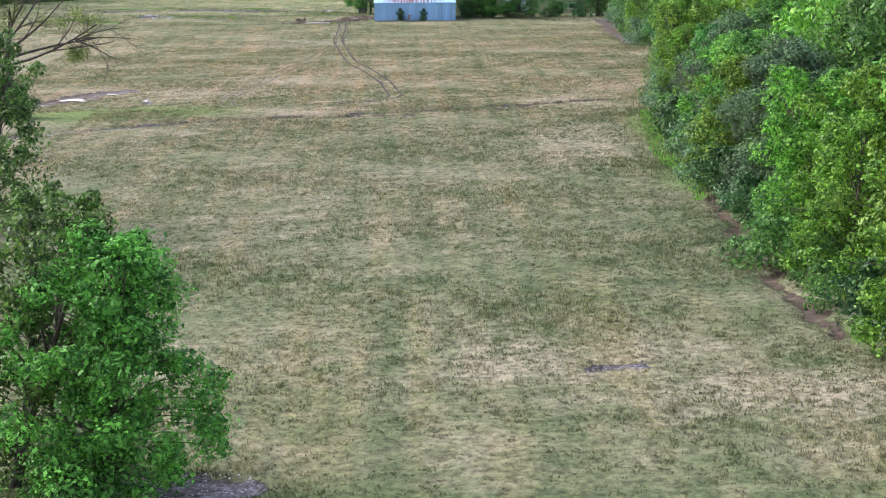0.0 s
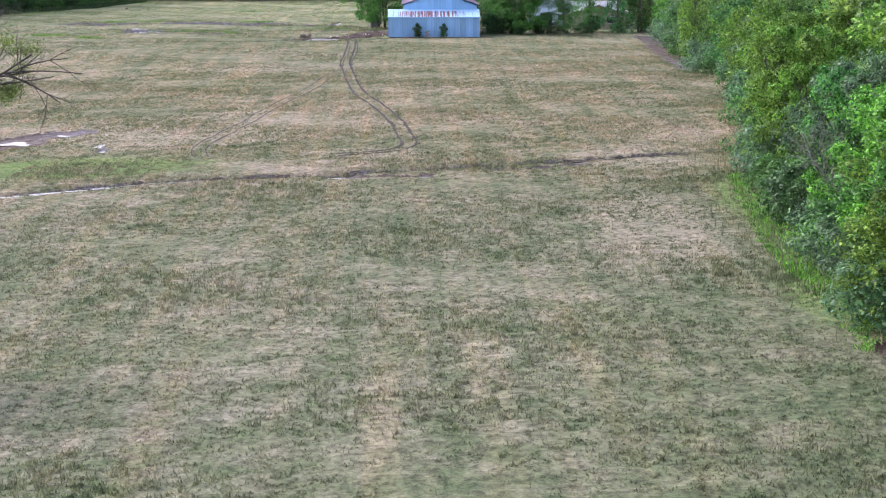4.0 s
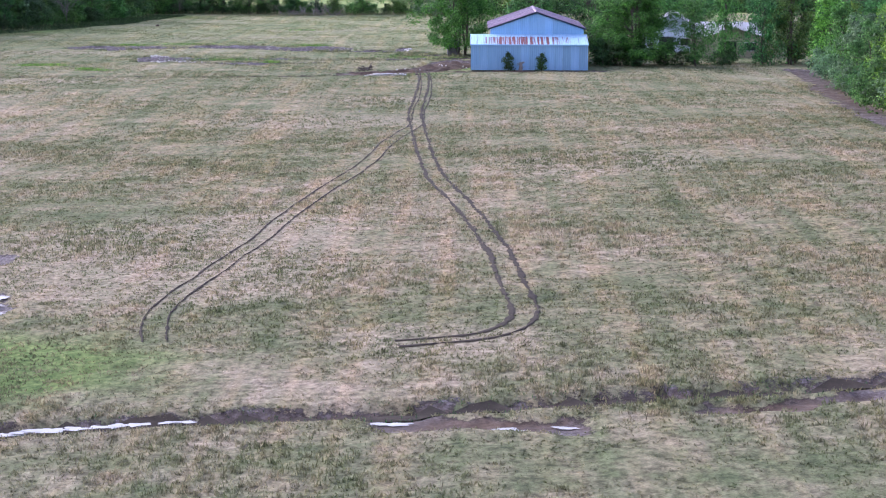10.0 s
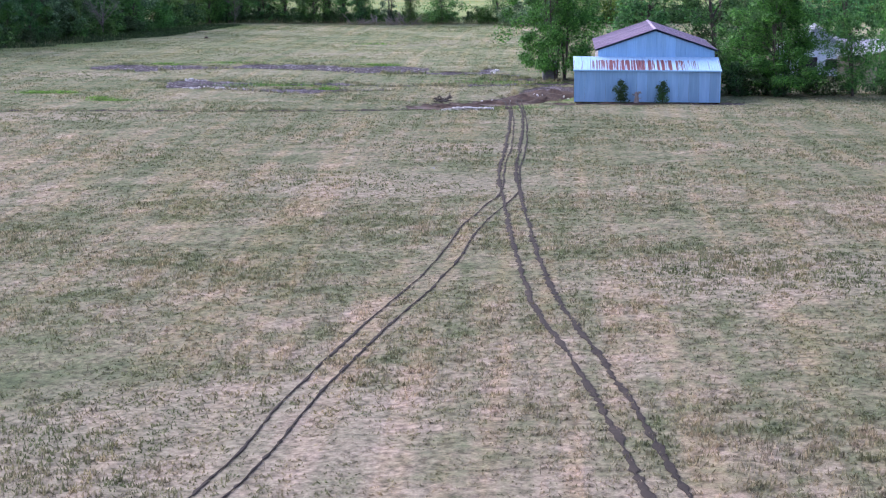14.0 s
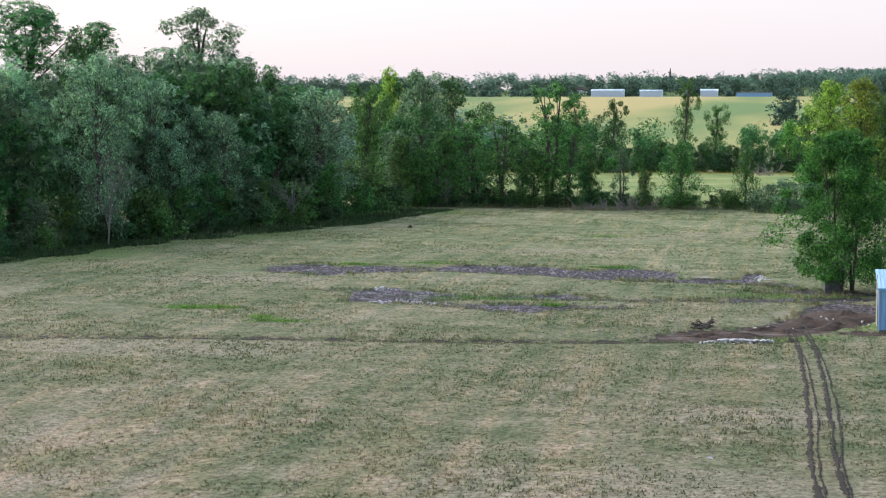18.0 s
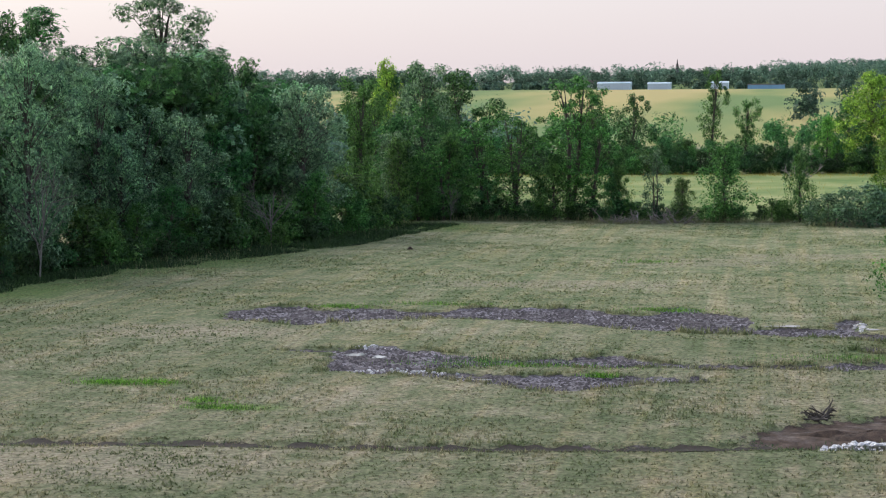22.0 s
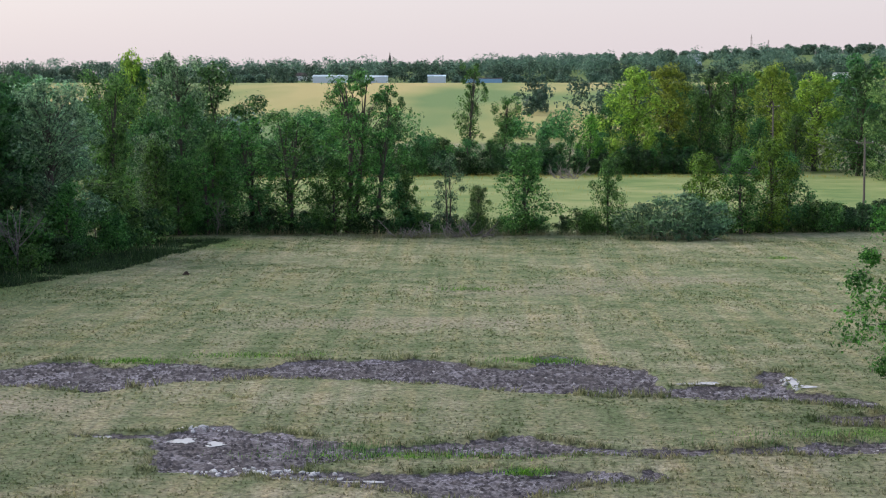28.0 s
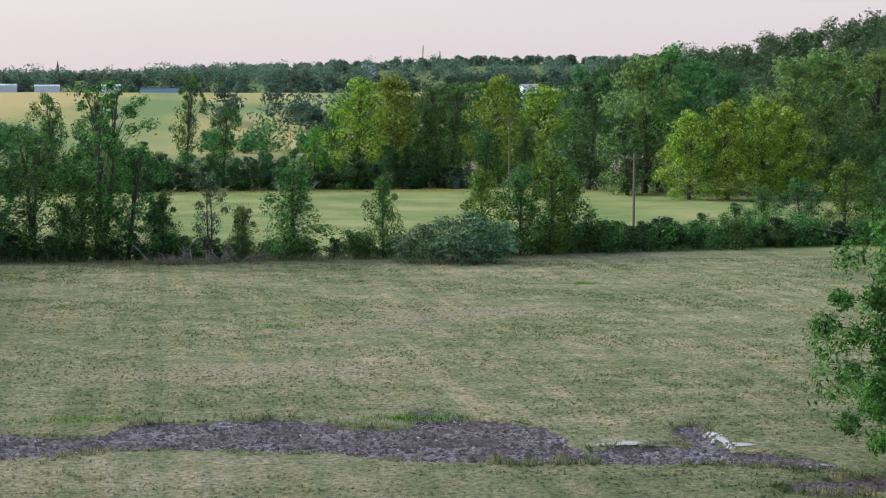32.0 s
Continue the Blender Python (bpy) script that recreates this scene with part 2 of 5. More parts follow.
def mottled(name, lo, hi, scale=3.0, rough=0.9, metal=0.0, relief=0.3, stretch=None, dist=0.03):
    m, n, l, b = material(name, rough, metal, 0.3)
    co = n.new("ShaderNodeTexCoord").outputs["Object"]
    a, c = noise_node(n, l, co, scale, 6, 0.65, stretch), noise_node(n, l, co, scale * 0.17, 3, 0.5)
    col = ramp(n, l, calc(n, l, "ADD", calc(n, l, "MULTIPLY", a, 0.65), calc(n, l, "MULTIPLY", c, 0.35)), [(0.34, lo), (0.66, hi)])
    info = n.new("ShaderNodeObjectInfo")
    v = ramp(n, l, info.outputs["Random"], [(0.0, (0.84,)), (1.0, (1.14,))])
    l.new(mix(n, l, 1.0, col, v, "MULTIPLY"), b.inputs["Base Color"])
    bump(n, l, b, a, relief, dist)
    return m


def rusted(name):
    """Galvanised sheet, its middle sheets with rust runs down the slope of the roof."""
    m, n, l, b = material(name, 0.6, 0.0, 0.35)
    co = n.new("ShaderNodeNewGeometry").outputs["Position"]
    split = n.new("ShaderNodeSeparateXYZ")
    l.new(co, split.inputs[0])
    streak = noise_node(n, l, co, 1.0, 2, 0.5, (8.5, 0.1, 0.1))
    fine = noise_node(n, l, co, 6.0, 4, 0.6)
    along = n.new("ShaderNodeMapRange")
    along.inputs["From Min"].default_value, along.inputs["From Max"].default_value = -6.5, 6.5
    l.new(split.outputs[0], along.inputs[0])
    where = ramp(n, l, along.outputs[0], [(0.02, (0.0,)), (0.12, (0.12,)), (0.3, (0.2,)), (0.7, (0.17,)), (0.86, (0.0,))])
    upper = n.new("ShaderNodeMapRange")
    upper.inputs["From Min"].default_value, upper.inputs["From Max"].default_value = 2.86, 3.8
    l.new(split.outputs[2], upper.inputs[0])
    reach = ramp(n, l, calc(n, l, "ADD", upper.outputs[0], calc(n, l, "MULTIPLY", fine, 0.3)), [(0.12, (0.9,)), (0.3, (1.0,)), (0.86, (1.0,)), (0.96, (0.62,))])
    fac = ramp(n, l, calc(n, l, "MULTIPLY", calc(n, l, "ADD", streak, where), reach), [(0.60, (0.0,)), (0.66, (1.0,))])
    metal = ramp(n, l, fine, [(0.3, (0.27, 0.47, 0.66)), (0.7, (0.40, 0.60, 0.77))])
    rust = ramp(n, l, fine, [(0.3, (0.10, 0.03, 0.035)), (0.7, (0.21, 0.065, 0.065))])
    l.new(mix(n, l, fac, metal, rust), b.inputs["Base Color"])
    return m


GROUND, GRASS = ground_material(), grass_material()
LEAF_SPRING = leaf_material("leaf_spring_green", (0.02, 0.075, 0.01), (0.25, 0.45, 0.06), 0.3, 7)
LEAF_MID = leaf_material("leaf_mid_green", (0.015, 0.058, 0.013), (0.165, 0.335, 0.08), 0.34)
LEAF_DARK = leaf_material("leaf_dark_green", (0.016, 0.062, 0.02), (0.135, 0.30, 0.09), 0.38)
LEAF_GREY = leaf_material("leaf_grey_green", (0.022, 0.064, 0.03), (0.20, 0.315, 0.17), 0.38, 8)
LEAF_WOOD = leaf_material("leaf_soft_grey_green", (0.028, 0.088, 0.045), (0.34, 0.53, 0.29), 0.42)
LEAF_GOLD = leaf_material("leaf_yellow_green", (0.085, 0.16, 0.025), (0.46, 0.56, 0.085), 0.45, 5)
LEAF_RUSSET = leaf_material("leaf_brownish_green", (0.08, 0.14, 0.04), (0.30, 0.39, 0.13), 0.46, 5)
# deep green of shrubs; on the rank grass it stands in for wood shade
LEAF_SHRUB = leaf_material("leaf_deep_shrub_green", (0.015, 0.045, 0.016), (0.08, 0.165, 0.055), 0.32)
LEAF_VIVID = leaf_material("leaf_vivid_green", (0.025, 0.095, 0.015), (0.20, 0.44, 0.08), 0.34, 8)
LEAF_YARD = leaf_material("leaf_shady_green", (0.018, 0.06, 0.014), (0.16, 0.29, 0.07), 0.35)
LEAF_BARN = leaf_material("leaf_rich_green", (0.014, 0.055, 0.009), (0.14, 0.30, 0.052), 0.35, 8)
# far leaves: distance haze put into the colour as a bluish cast
FAR_DARK = leaf_material("far_leaf_hazed_dark_green", (0.034, 0.074, 0.056), (0.11, 0.185, 0.13), 0.45, 1.4)
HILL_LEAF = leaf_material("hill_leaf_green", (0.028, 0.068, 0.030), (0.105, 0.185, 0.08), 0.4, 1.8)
# paler and bluer again, haze of the skyline woods in the leaf colour
FAR_WOOD = leaf_material("far_leaf_hazed_grey_green", (0.065, 0.13, 0.095), (0.17, 0.27, 0.19), 0.45, 1.4)
PETAL = mottled("yellow_petals", (0.38, 0.30, 0.04), (0.60, 0.48, 0.08), 3, 0.8)
BARK = mottled("bark", (0.04, 0.036, 0.032), (0.115, 0.102, 0.09), 5, 0.95, 0, 0.6)
TWIG = mottled("grey_twig_bark", (0.11, 0.105, 0.095), (0.23, 0.215, 0.20), 5, 0.9)
DEADWOOD = mottled("grey_dead_wood", (0.16, 0.145, 0.13), (0.36, 0.33, 0.30), 5, 0.9)
BLUE_SHEET = mottled("faded_blue_sheet_metal", (0.20, 0.39, 0.60), (0.29, 0.50, 0.71), 1.2, 0.5, 0.15, 0.1, (3, 3, 0.3))
BLUE_LIGHT = mottled("light_blue_sheet_metal", (0.20, 0.42, 0.66), (0.30, 0.54, 0.77), 1.5, 0.5, 0.15, 0.1, (3, 3, 0.3))
GREY_SHEET = mottled("weathered_grey_sheet_metal", (0.36, 0.35, 0.34), (0.52, 0.50, 0.48), 1.5, 0.6, 0.1, 0.1, (3, 3, 0.3))
ROOF_RED = mottled("rusty_roof_sheet", (0.21, 0.175, 0.235), (0.35, 0.29, 0.37), 0.9, 0.6, 0.2, 0.2)
ROOF_RUST = rusted("galvanised_sheet_with_rust_runs")
WHITE_TRIM = mottled("chalky_white_paint", (0.55, 0.57, 0.60), (0.75, 0.76, 0.78), 2, 0.6)
CONCRETE = mottled("weathered_concrete", (0.085, 0.088, 0.10), (0.18, 0.185, 0.20), 2.5, 0.9)
SOIL = mottled("bare_soil", (0.022, 0.017, 0.014), (0.095, 0.066, 0.05), 3.5, 0.95, 0, 0.8, None, 0.08)
RUT = mottled("rut_soil", (0.012, 0.010, 0.008), (0.048, 0.038, 0.029), 2.0, 0.95, 0, 0.6)
SHED_WHITE = mottled("pale_blue_white_cladding", (0.62, 0.74, 0.84), (0.76, 0.86, 0.93), 1.5, 0.5)
STALK = mottled("dry_weed_stalk", (0.13, 0.11, 0.075), (0.25, 0.215, 0.16), 3, 0.9)
CLOD = mottled("dark_earth_clods", (0.026, 0.023, 0.025), (0.115, 0.104, 0.114), 2.2, 0.95)
STONE_GREY = mottled("pale_dusty_stone", (0.22, 0.21, 0.22), (0.48, 0.47, 0.49), 4, 0.9)
STONE = mottled("pale_broken_stone", (0.42, 0.42, 0.43), (0.72, 0.72, 0.74), 4, 0.85)
TAN_WALL = mottled("tan_siding", (0.30, 0.27, 0.20), (0.42, 0.38, 0.29), 2, 0.8)
PALE_ROOF = mottled("pale_metal_roof", (0.55, 0.57, 0.60), (0.75, 0.77, 0.80), 1.5, 0.4, 0.2)
SHINGLE = mottled("dark_roof_shingles", (0.06, 0.05, 0.055), (0.14, 0.11, 0.11), 4, 0.9)
TAN_SIDING = mottled("tan_siding", (0.30, 0.27, 0.21), (0.42, 0.38, 0.30), 2, 0.75)
HOUSE_BLUE = mottled("pale_blue_siding", (0.40, 0.50, 0.58), (0.55, 0.64, 0.70), 2, 0.7)
DARK = mottled("dark_opening", (0.012, 0.013, 0.016), (0.03, 0.03, 0.035), 2, 0.6)
POLE_WOOD = mottled("creosoted_pole_wood", (0.10, 0.085, 0.075), (0.22, 0.195, 0.175), 3, 0.9, 0, 0.4, (6, 6, 0.4))
WIRE = mottled("dull_cable", (0.05, 0.05, 0.05), (0.09, 0.09, 0.09), 5, 0.6)
WATER, _n, _l, _b = material("still_water", 0.03, 0, 0.5)
_b.inputs["Base Color"].default_value = (0.36, 0.37, 0.38, 1)   # bright sky reflection put into a pale base colour
_b.inputs["IOR"].default_value = 1.33
bump(_n, _l, _b, noise_node(_n, _l, _n.new("ShaderNodeNewGeometry").outputs["Position"], 3.0, 2, 0.5), 0.03, 0.004)


# --- mesh helpers ---
def np_mesh(name, verts, faces, mat, smooth=False):
    """A mesh from arrays: verts (n, 3), faces (m, 3 or 4)."""
    me = bpy.data.meshes.new(name)
    verts, faces = np.asarray(verts, np.float32), np.asarray(faces, np.int32)
    me.vertices.add(len(verts))
    me.vertices.foreach_set("co", verts.ravel())
    k = faces.shape[1]
    me.loops.add(faces.size)
    me.loops.foreach_set("vertex_index", faces.ravel())
    me.polygons.add(len(faces))
    me.polygons.foreach_set("loop_start", np.arange(0, faces.size, k, dtype=np.int32))
    me.polygons.foreach_set("loop_total", np.full(len(faces), k, np.int32))
    if smooth:
        me.polygons.foreach_set("use_smooth", np.ones(len(faces), bool))
    me.update(calc_edges=True)
    me.materials.append(mat)
    return me


def empty(name, x=0, y=0, z=0, rz=0, **tags):
    e = new(name)
    e.matrix_world = pose(x, y, z, 0, 0, rz)
    return tagged(e, **tags)


def part(name, bm, mat, parent=None, label=""):
    """Links a bmesh as one mesh object under its thing."""
    me = bpy.data.meshes.new(name)
    bm.to_mesh(me)
    bm.free()
    me.materials.append(mat)
    ob = new(name, me)
    ob.parent = parent
    return tagged(ob, label=label)


def part_np(name, verts, faces, mat, parent=None, label="", smooth=False):
    ob = new(name, np_mesh(name, verts, faces, mat, smooth))
    ob.parent = parent
    return tagged(ob, label=label)


def box(x0, y0, z0, x1, y1, z1, bevel=0.0, bm=None):
    bm = bm or bmesh.new()
    made = bmesh.ops.create_cube(bm, size=1, matrix=Matrix.LocRotScale(((x0 + x1) / 2, (y0 + y1) / 2, (z0 + z1) / 2), None, (x1 - x0, y1 - y0, z1 - z0)))
    if bevel:
        bmesh.ops.bevel(bm, geom=list({e for v in made["verts"] for e in v.link_edges}), offset=bevel, segments=1, affect="EDGES")
    return bm


def tube(points, radii, sides=6):
    """Vertices and quads of a tapered tube along a line of points."""
    points, radii = np.asarray(points, float), np.asarray(radii, float)
    ways = np.gradient(points, axis=0)
    ways /= np.linalg.norm(ways, axis=1, keepdims=True) + 1e-9
    ref = np.where(np.abs(ways[:, 2:]) > 0.9, [[1.0, 0, 0]], [[0, 0, 1.0]])
    u = np.cross(ways, ref)
    u /= np.linalg.norm(u, axis=1, keepdims=True) + 1e-9
    v = np.cross(ways, u)
    a = np.arange(sides) * 2 * np.pi / sides
    verts = points[:, None] + radii[:, None, None] * (np.cos(a)[None, :, None] * u[:, None] + np.sin(a)[None, :, None] * v[:, None])
    i, j = np.meshgrid(np.arange(len(points) - 1), np.arange(sides), indexing="ij")
    q = np.stack([i * sides + j, i * sides + (j + 1) % sides, (i + 1) * sides + (j + 1) % sides, (i + 1) * sides + j], -1).reshape(-1, 4)
    return verts.reshape(-1, 3), q


def joined(pieces):
    verts, faces, n = [], [], 0
    for v, f in pieces:
        verts.append(v)
        faces.append(f + n)
        n += len(v)
    return np.concatenate(verts), np.concatenate(faces)


def curve_points(knots, step):
    """A smooth line through knots (Catmull-Rom), a point every step metres or so."""
    k = np.asarray(knots, float)
    k = np.concatenate([2 * k[:1] - k[1:2], k, 2 * k[-1:] - k[-2:-1]])
    out = []
    for a, b, c, d in zip(k, k[1:], k[2:], k[3:]):
        n = max(2, int(np.linalg.norm(c - b) / step))
        t = np.linspace(0, 1, n, endpoint=False)[:, None]
        out.append(0.5 * (2 * b + (c - a) * t + (2 * a - 5 * b + 4 * c - d) * t**2 + (3 * b - a - 3 * c + d) * t**3))
    return np.concatenate([*out, k[-2:-1]])


def wave(x, y, s, k=0):
    """Smooth unevenness between -1 and 1, about s metres across."""
    return (np.sin(x / s + 1.7 * k) * np.cos(y / s * 0.83 - k) + np.sin((x * 0.6 + y * 0.8) / s * 1.9 + k * 2.3) * 0.6) / 1.6


# --- the ground: one sheet from the pasture to the horizon ---
DITCH_NEAR = [(-60, -171), (-28.5, -157.2), (-22.9, -154.7), (-20, -153.4), (-15.5, -152.7), (-11.3, -152.4), (-6.3, -152.0), (-2.2, -151.5), (1.3, -151.0), (5.6, -150.7), (10.7, -149.7), (14, -148.9), (17, -148.4), (24, -146.5)]
DITCH_FAR = [(-95, -17), (-62, -13.5), (-48, -11.8), (-35, -11), (-24, -9.5), (-17, -7.5), (-12, -6.5)]


def near_line(x, y, knots):
    """The distance of places to a broken line."""
    best = np.full(np.shape(x), 1e9)
    for (ax, ay), (bx, by) in zip(knots, knots[1:]):
        t = np.clip(((x - ax) * (bx - ax) + (y - ay) * (by - ay)) / ((bx - ax) ** 2 + (by - ay) ** 2), 0, 1)
        best = np.minimum(best, np.hypot(x - ax - t * (bx - ax), y - ay - t * (by - ay)))
    return best


def step01(v, a, b):
    t = np.clip((v - a) / (b - a), 0, 1)
    return t * t * (3 - 2 * t)


def land(x, y):
    """Height of the ground."""
    x, y = np.asarray(x, float), np.asarray(y, float)
    z = 16.8 * step01(y, 330, 1000) + 6 * step01(y, 1000, 1600)
    z = z + 38 * np.exp(-(((x - 400) / 150) ** 2) - ((y - 820) / 230) ** 2)
    z = z + 20 * np.exp(-(((x - 330) / 330) ** 2) - ((y - 1600) / 300) ** 2)
    z = z + 0.037 * (np.clip(x, -40, 20) + 6) * (1 - step01(y, -75, -20))   # the near pasture falls away to the west
    z = z - 0.40 * np.exp(-((near_line(x, y, DITCH_NEAR) / 0.75) ** 4)) - 0.24 * np.exp(-((near_line(x, y, DITCH_FAR) / 0.55) ** 2))
    z = z - 0.55 * np.exp(-(((x + 17) / 3.6) ** 4) - ((y + 7.2) / 1.0) ** 2)
    return z + 0.06 * wave(x, y, 7.0) * step01(y, -400, -300)


def lumps(x, y, size, seed):
    """Smooth random unevenness between -1 and 1, in lumps of a size."""
    r = np.random.default_rng(seed).uniform(-1, 1, (257, 257))
    u, v = np.asarray(x, float) / size, np.asarray(y, float) / size
    i, j = np.floor(u).astype(int), np.floor(v).astype(int)
    f, g = u - i, v - j
    f, g = f * f * (3 - 2 * f), g * g * (3 - 2 * g)
    at = lambda a, b: r[a % 257, b % 257]
    return (at(i, j) * (1 - f) + at(i + 1, j) * f) * (1 - g) + (at(i, j + 1) * (1 - f) + at(i + 1, j + 1) * f) * g


SCRAPES = [  # stripped places that run east: x, y and half width at knots
    [(-60.4, 38.5, 0.6), (-59.5, 38.5, 3.6), (-56, 39.3, 4.9), (-53.5, 37, 4.0), (-51.3, 39.2, 4.8), (-49, 39.2, 2.9), (-45.3, 39.3, 1.6), (-43.4, 41.2, 3.1), (-40, 41.1, 3.1), (-35.4, 40.7, 4.6), (-32.5, 38.3, 3.7), (-29.5, 37.2, 3.8), (-28.4, 40, 6.8), (-27, 40, 6.8), (-25.5, 37.6, 5.2), (-22.4, 36.6, 4.8), (-22.0, 33, 1.3), (-18, 33.4, 1.9), (-15, 31.6, 1.6), (-11.5, 29.5, 1.0)],
    [(-52, 20.4, 0.25), (-47.6, 20.2, 0.4), (-47.1, 17, 3.2), (-45.8, 17, 5.2), (-44, 16.6, 5.3), (-41.5, 15.9, 4.6), (-39.5, 15.5, 2.7), (-38.3, 16.2, 1.0), (-35.3, 16.9, 0.9), (-32.3, 17.5, 1.6), (-30.7, 18.4, 2.5), (-29, 17.3, 1.5), (-26.5, 16.4, 0.35), (-20.5, 16.8, 0.35), (-16, 17.4, 1.0), (-11, 18.5, 1.3), (-6, 20, 1.2)],
    [(-42, 11.1, 0.3), (-38.8, 10.4, 0.6), (-36, 9.6, 1.4), (-34.2, 9.1, 2.4), (-32.4, 9.0, 2.9), (-30.2, 9.5, 2.1), (-27.5, 10.9, 1.4), (-24.5, 11.4, 0.3)]]
MUD = [  # line, half width of the other bare muddy places
    ([(-16.5, 33), (-15.4, 39.5)], 0.8), ([(-19, -6), (-13, -1), (-9, 6)], 2.8), ([(-9, 6), (-8, 14)], 3.0),
    ([(-8, -1.2), (8, -1.0)], 1.2), ([(-8.4, -153.6), (-2.6, -154.8)], 0.9), ([(2.0, -152.9), (5, -153.2), (7.6, -152)], 0.6), ([(-38, -131.5), (-34, -127), (-34, -123), (-31, -120)], 2.3), ([(-27, -129), (-26, -134)], 0.4),
    ([(-12, -256.5), (-8.4, -257.3)], 1.2), ([(13.7, -207), (12.9, -216), (12.3, -231), (12.2, -242)], 0.4), ([(-14, 25), (-3, 24)], 1.6), ([(26, -75), (27.5, -45), (31, 4)], 1.5), ([(3.2, -245.2), (5.2, -244.5)], 0.35)]


def bare(x, y):
    """How far inside a bare place, in metres (below zero: outside)."""
    rx, ry = ragged(x, y)
    rx, ry = x + 0.6 * (rx - x), y + 0.45 * (ry - y)
    best = np.full(np.shape(x), -9.0)
    for knots in SCRAPES:
        k = np.array(knots)
        inside = np.interp(rx, k[:, 0], k[:, 2] + 0.35, left=-9, right=-9) - np.abs(ry - np.interp(rx, k[:, 0], k[:, 1]))
        best = np.maximum(best, inside)
    for line, half in MUD:
        best = np.maximum(best, half - near_line(rx, ry, line))
    return best


LUSH = [(-25, -146, 8, 5), (-31, -142, 9, 4), (-12, -261, 9, 5), (15.0, -172, 1.6, 12), (13.2, -198, 1.4, 7), (-56, 5.5, 3, 1.2), (-48, -1.5, 3, 1.0), (-76, 88, 9, 20),
        (-82, 60, 6, 22), (-62, 128, 8, 8), (-11, 21, 5, 2), (-12, -5, 3, 2), (-36, 17.2, 6, 0.8), (-8, 3, 3, 3)]
PINK = [(-26, -120, 9, 8), (-18, -113, 6, 8), (2, -88, 8, 6), (-18, -128, 7, 5), (-7, -142, 4, 3), (-18, -55, 9, 5), (-14, -37, 5, 3), (0.5, -243, 2.5, 2.5), (9, -249, 4, 3), (-28, 84, 9, 4),
        (-18, 92, 8, 3), (-38, 62, 12, 3), (-52, -17, 10, 4), (9, -178, 3, 12), (11, -150, 4, 6), (-60, 28, 8, 4)]


WOOD = [(-97, 25), (-90, 45), (-86, 60), (-84, 70), (-79.5, 80), (-75, 90), (-70.5, 103), (-68, 115), (-66.5, 132)]   # edge of the dark wood


def ragged(x, y):
    """Places shifted a little, so that outlines drawn on them are uneven."""
    return x + 0.9 * wave(x, y, 1.5, 3) + 0.4 * wave(x, y, 0.55, 1), y + 1.2 * wave(x, y, 1.2, 5) + 0.6 * wave(x, y, 0.5, 2)


def axis(stops):
    """Grid lines: (from, to, spacing) stretches, end to end."""
    return np.concatenate([np.arange(a, b, s) for a, b, s in stops])


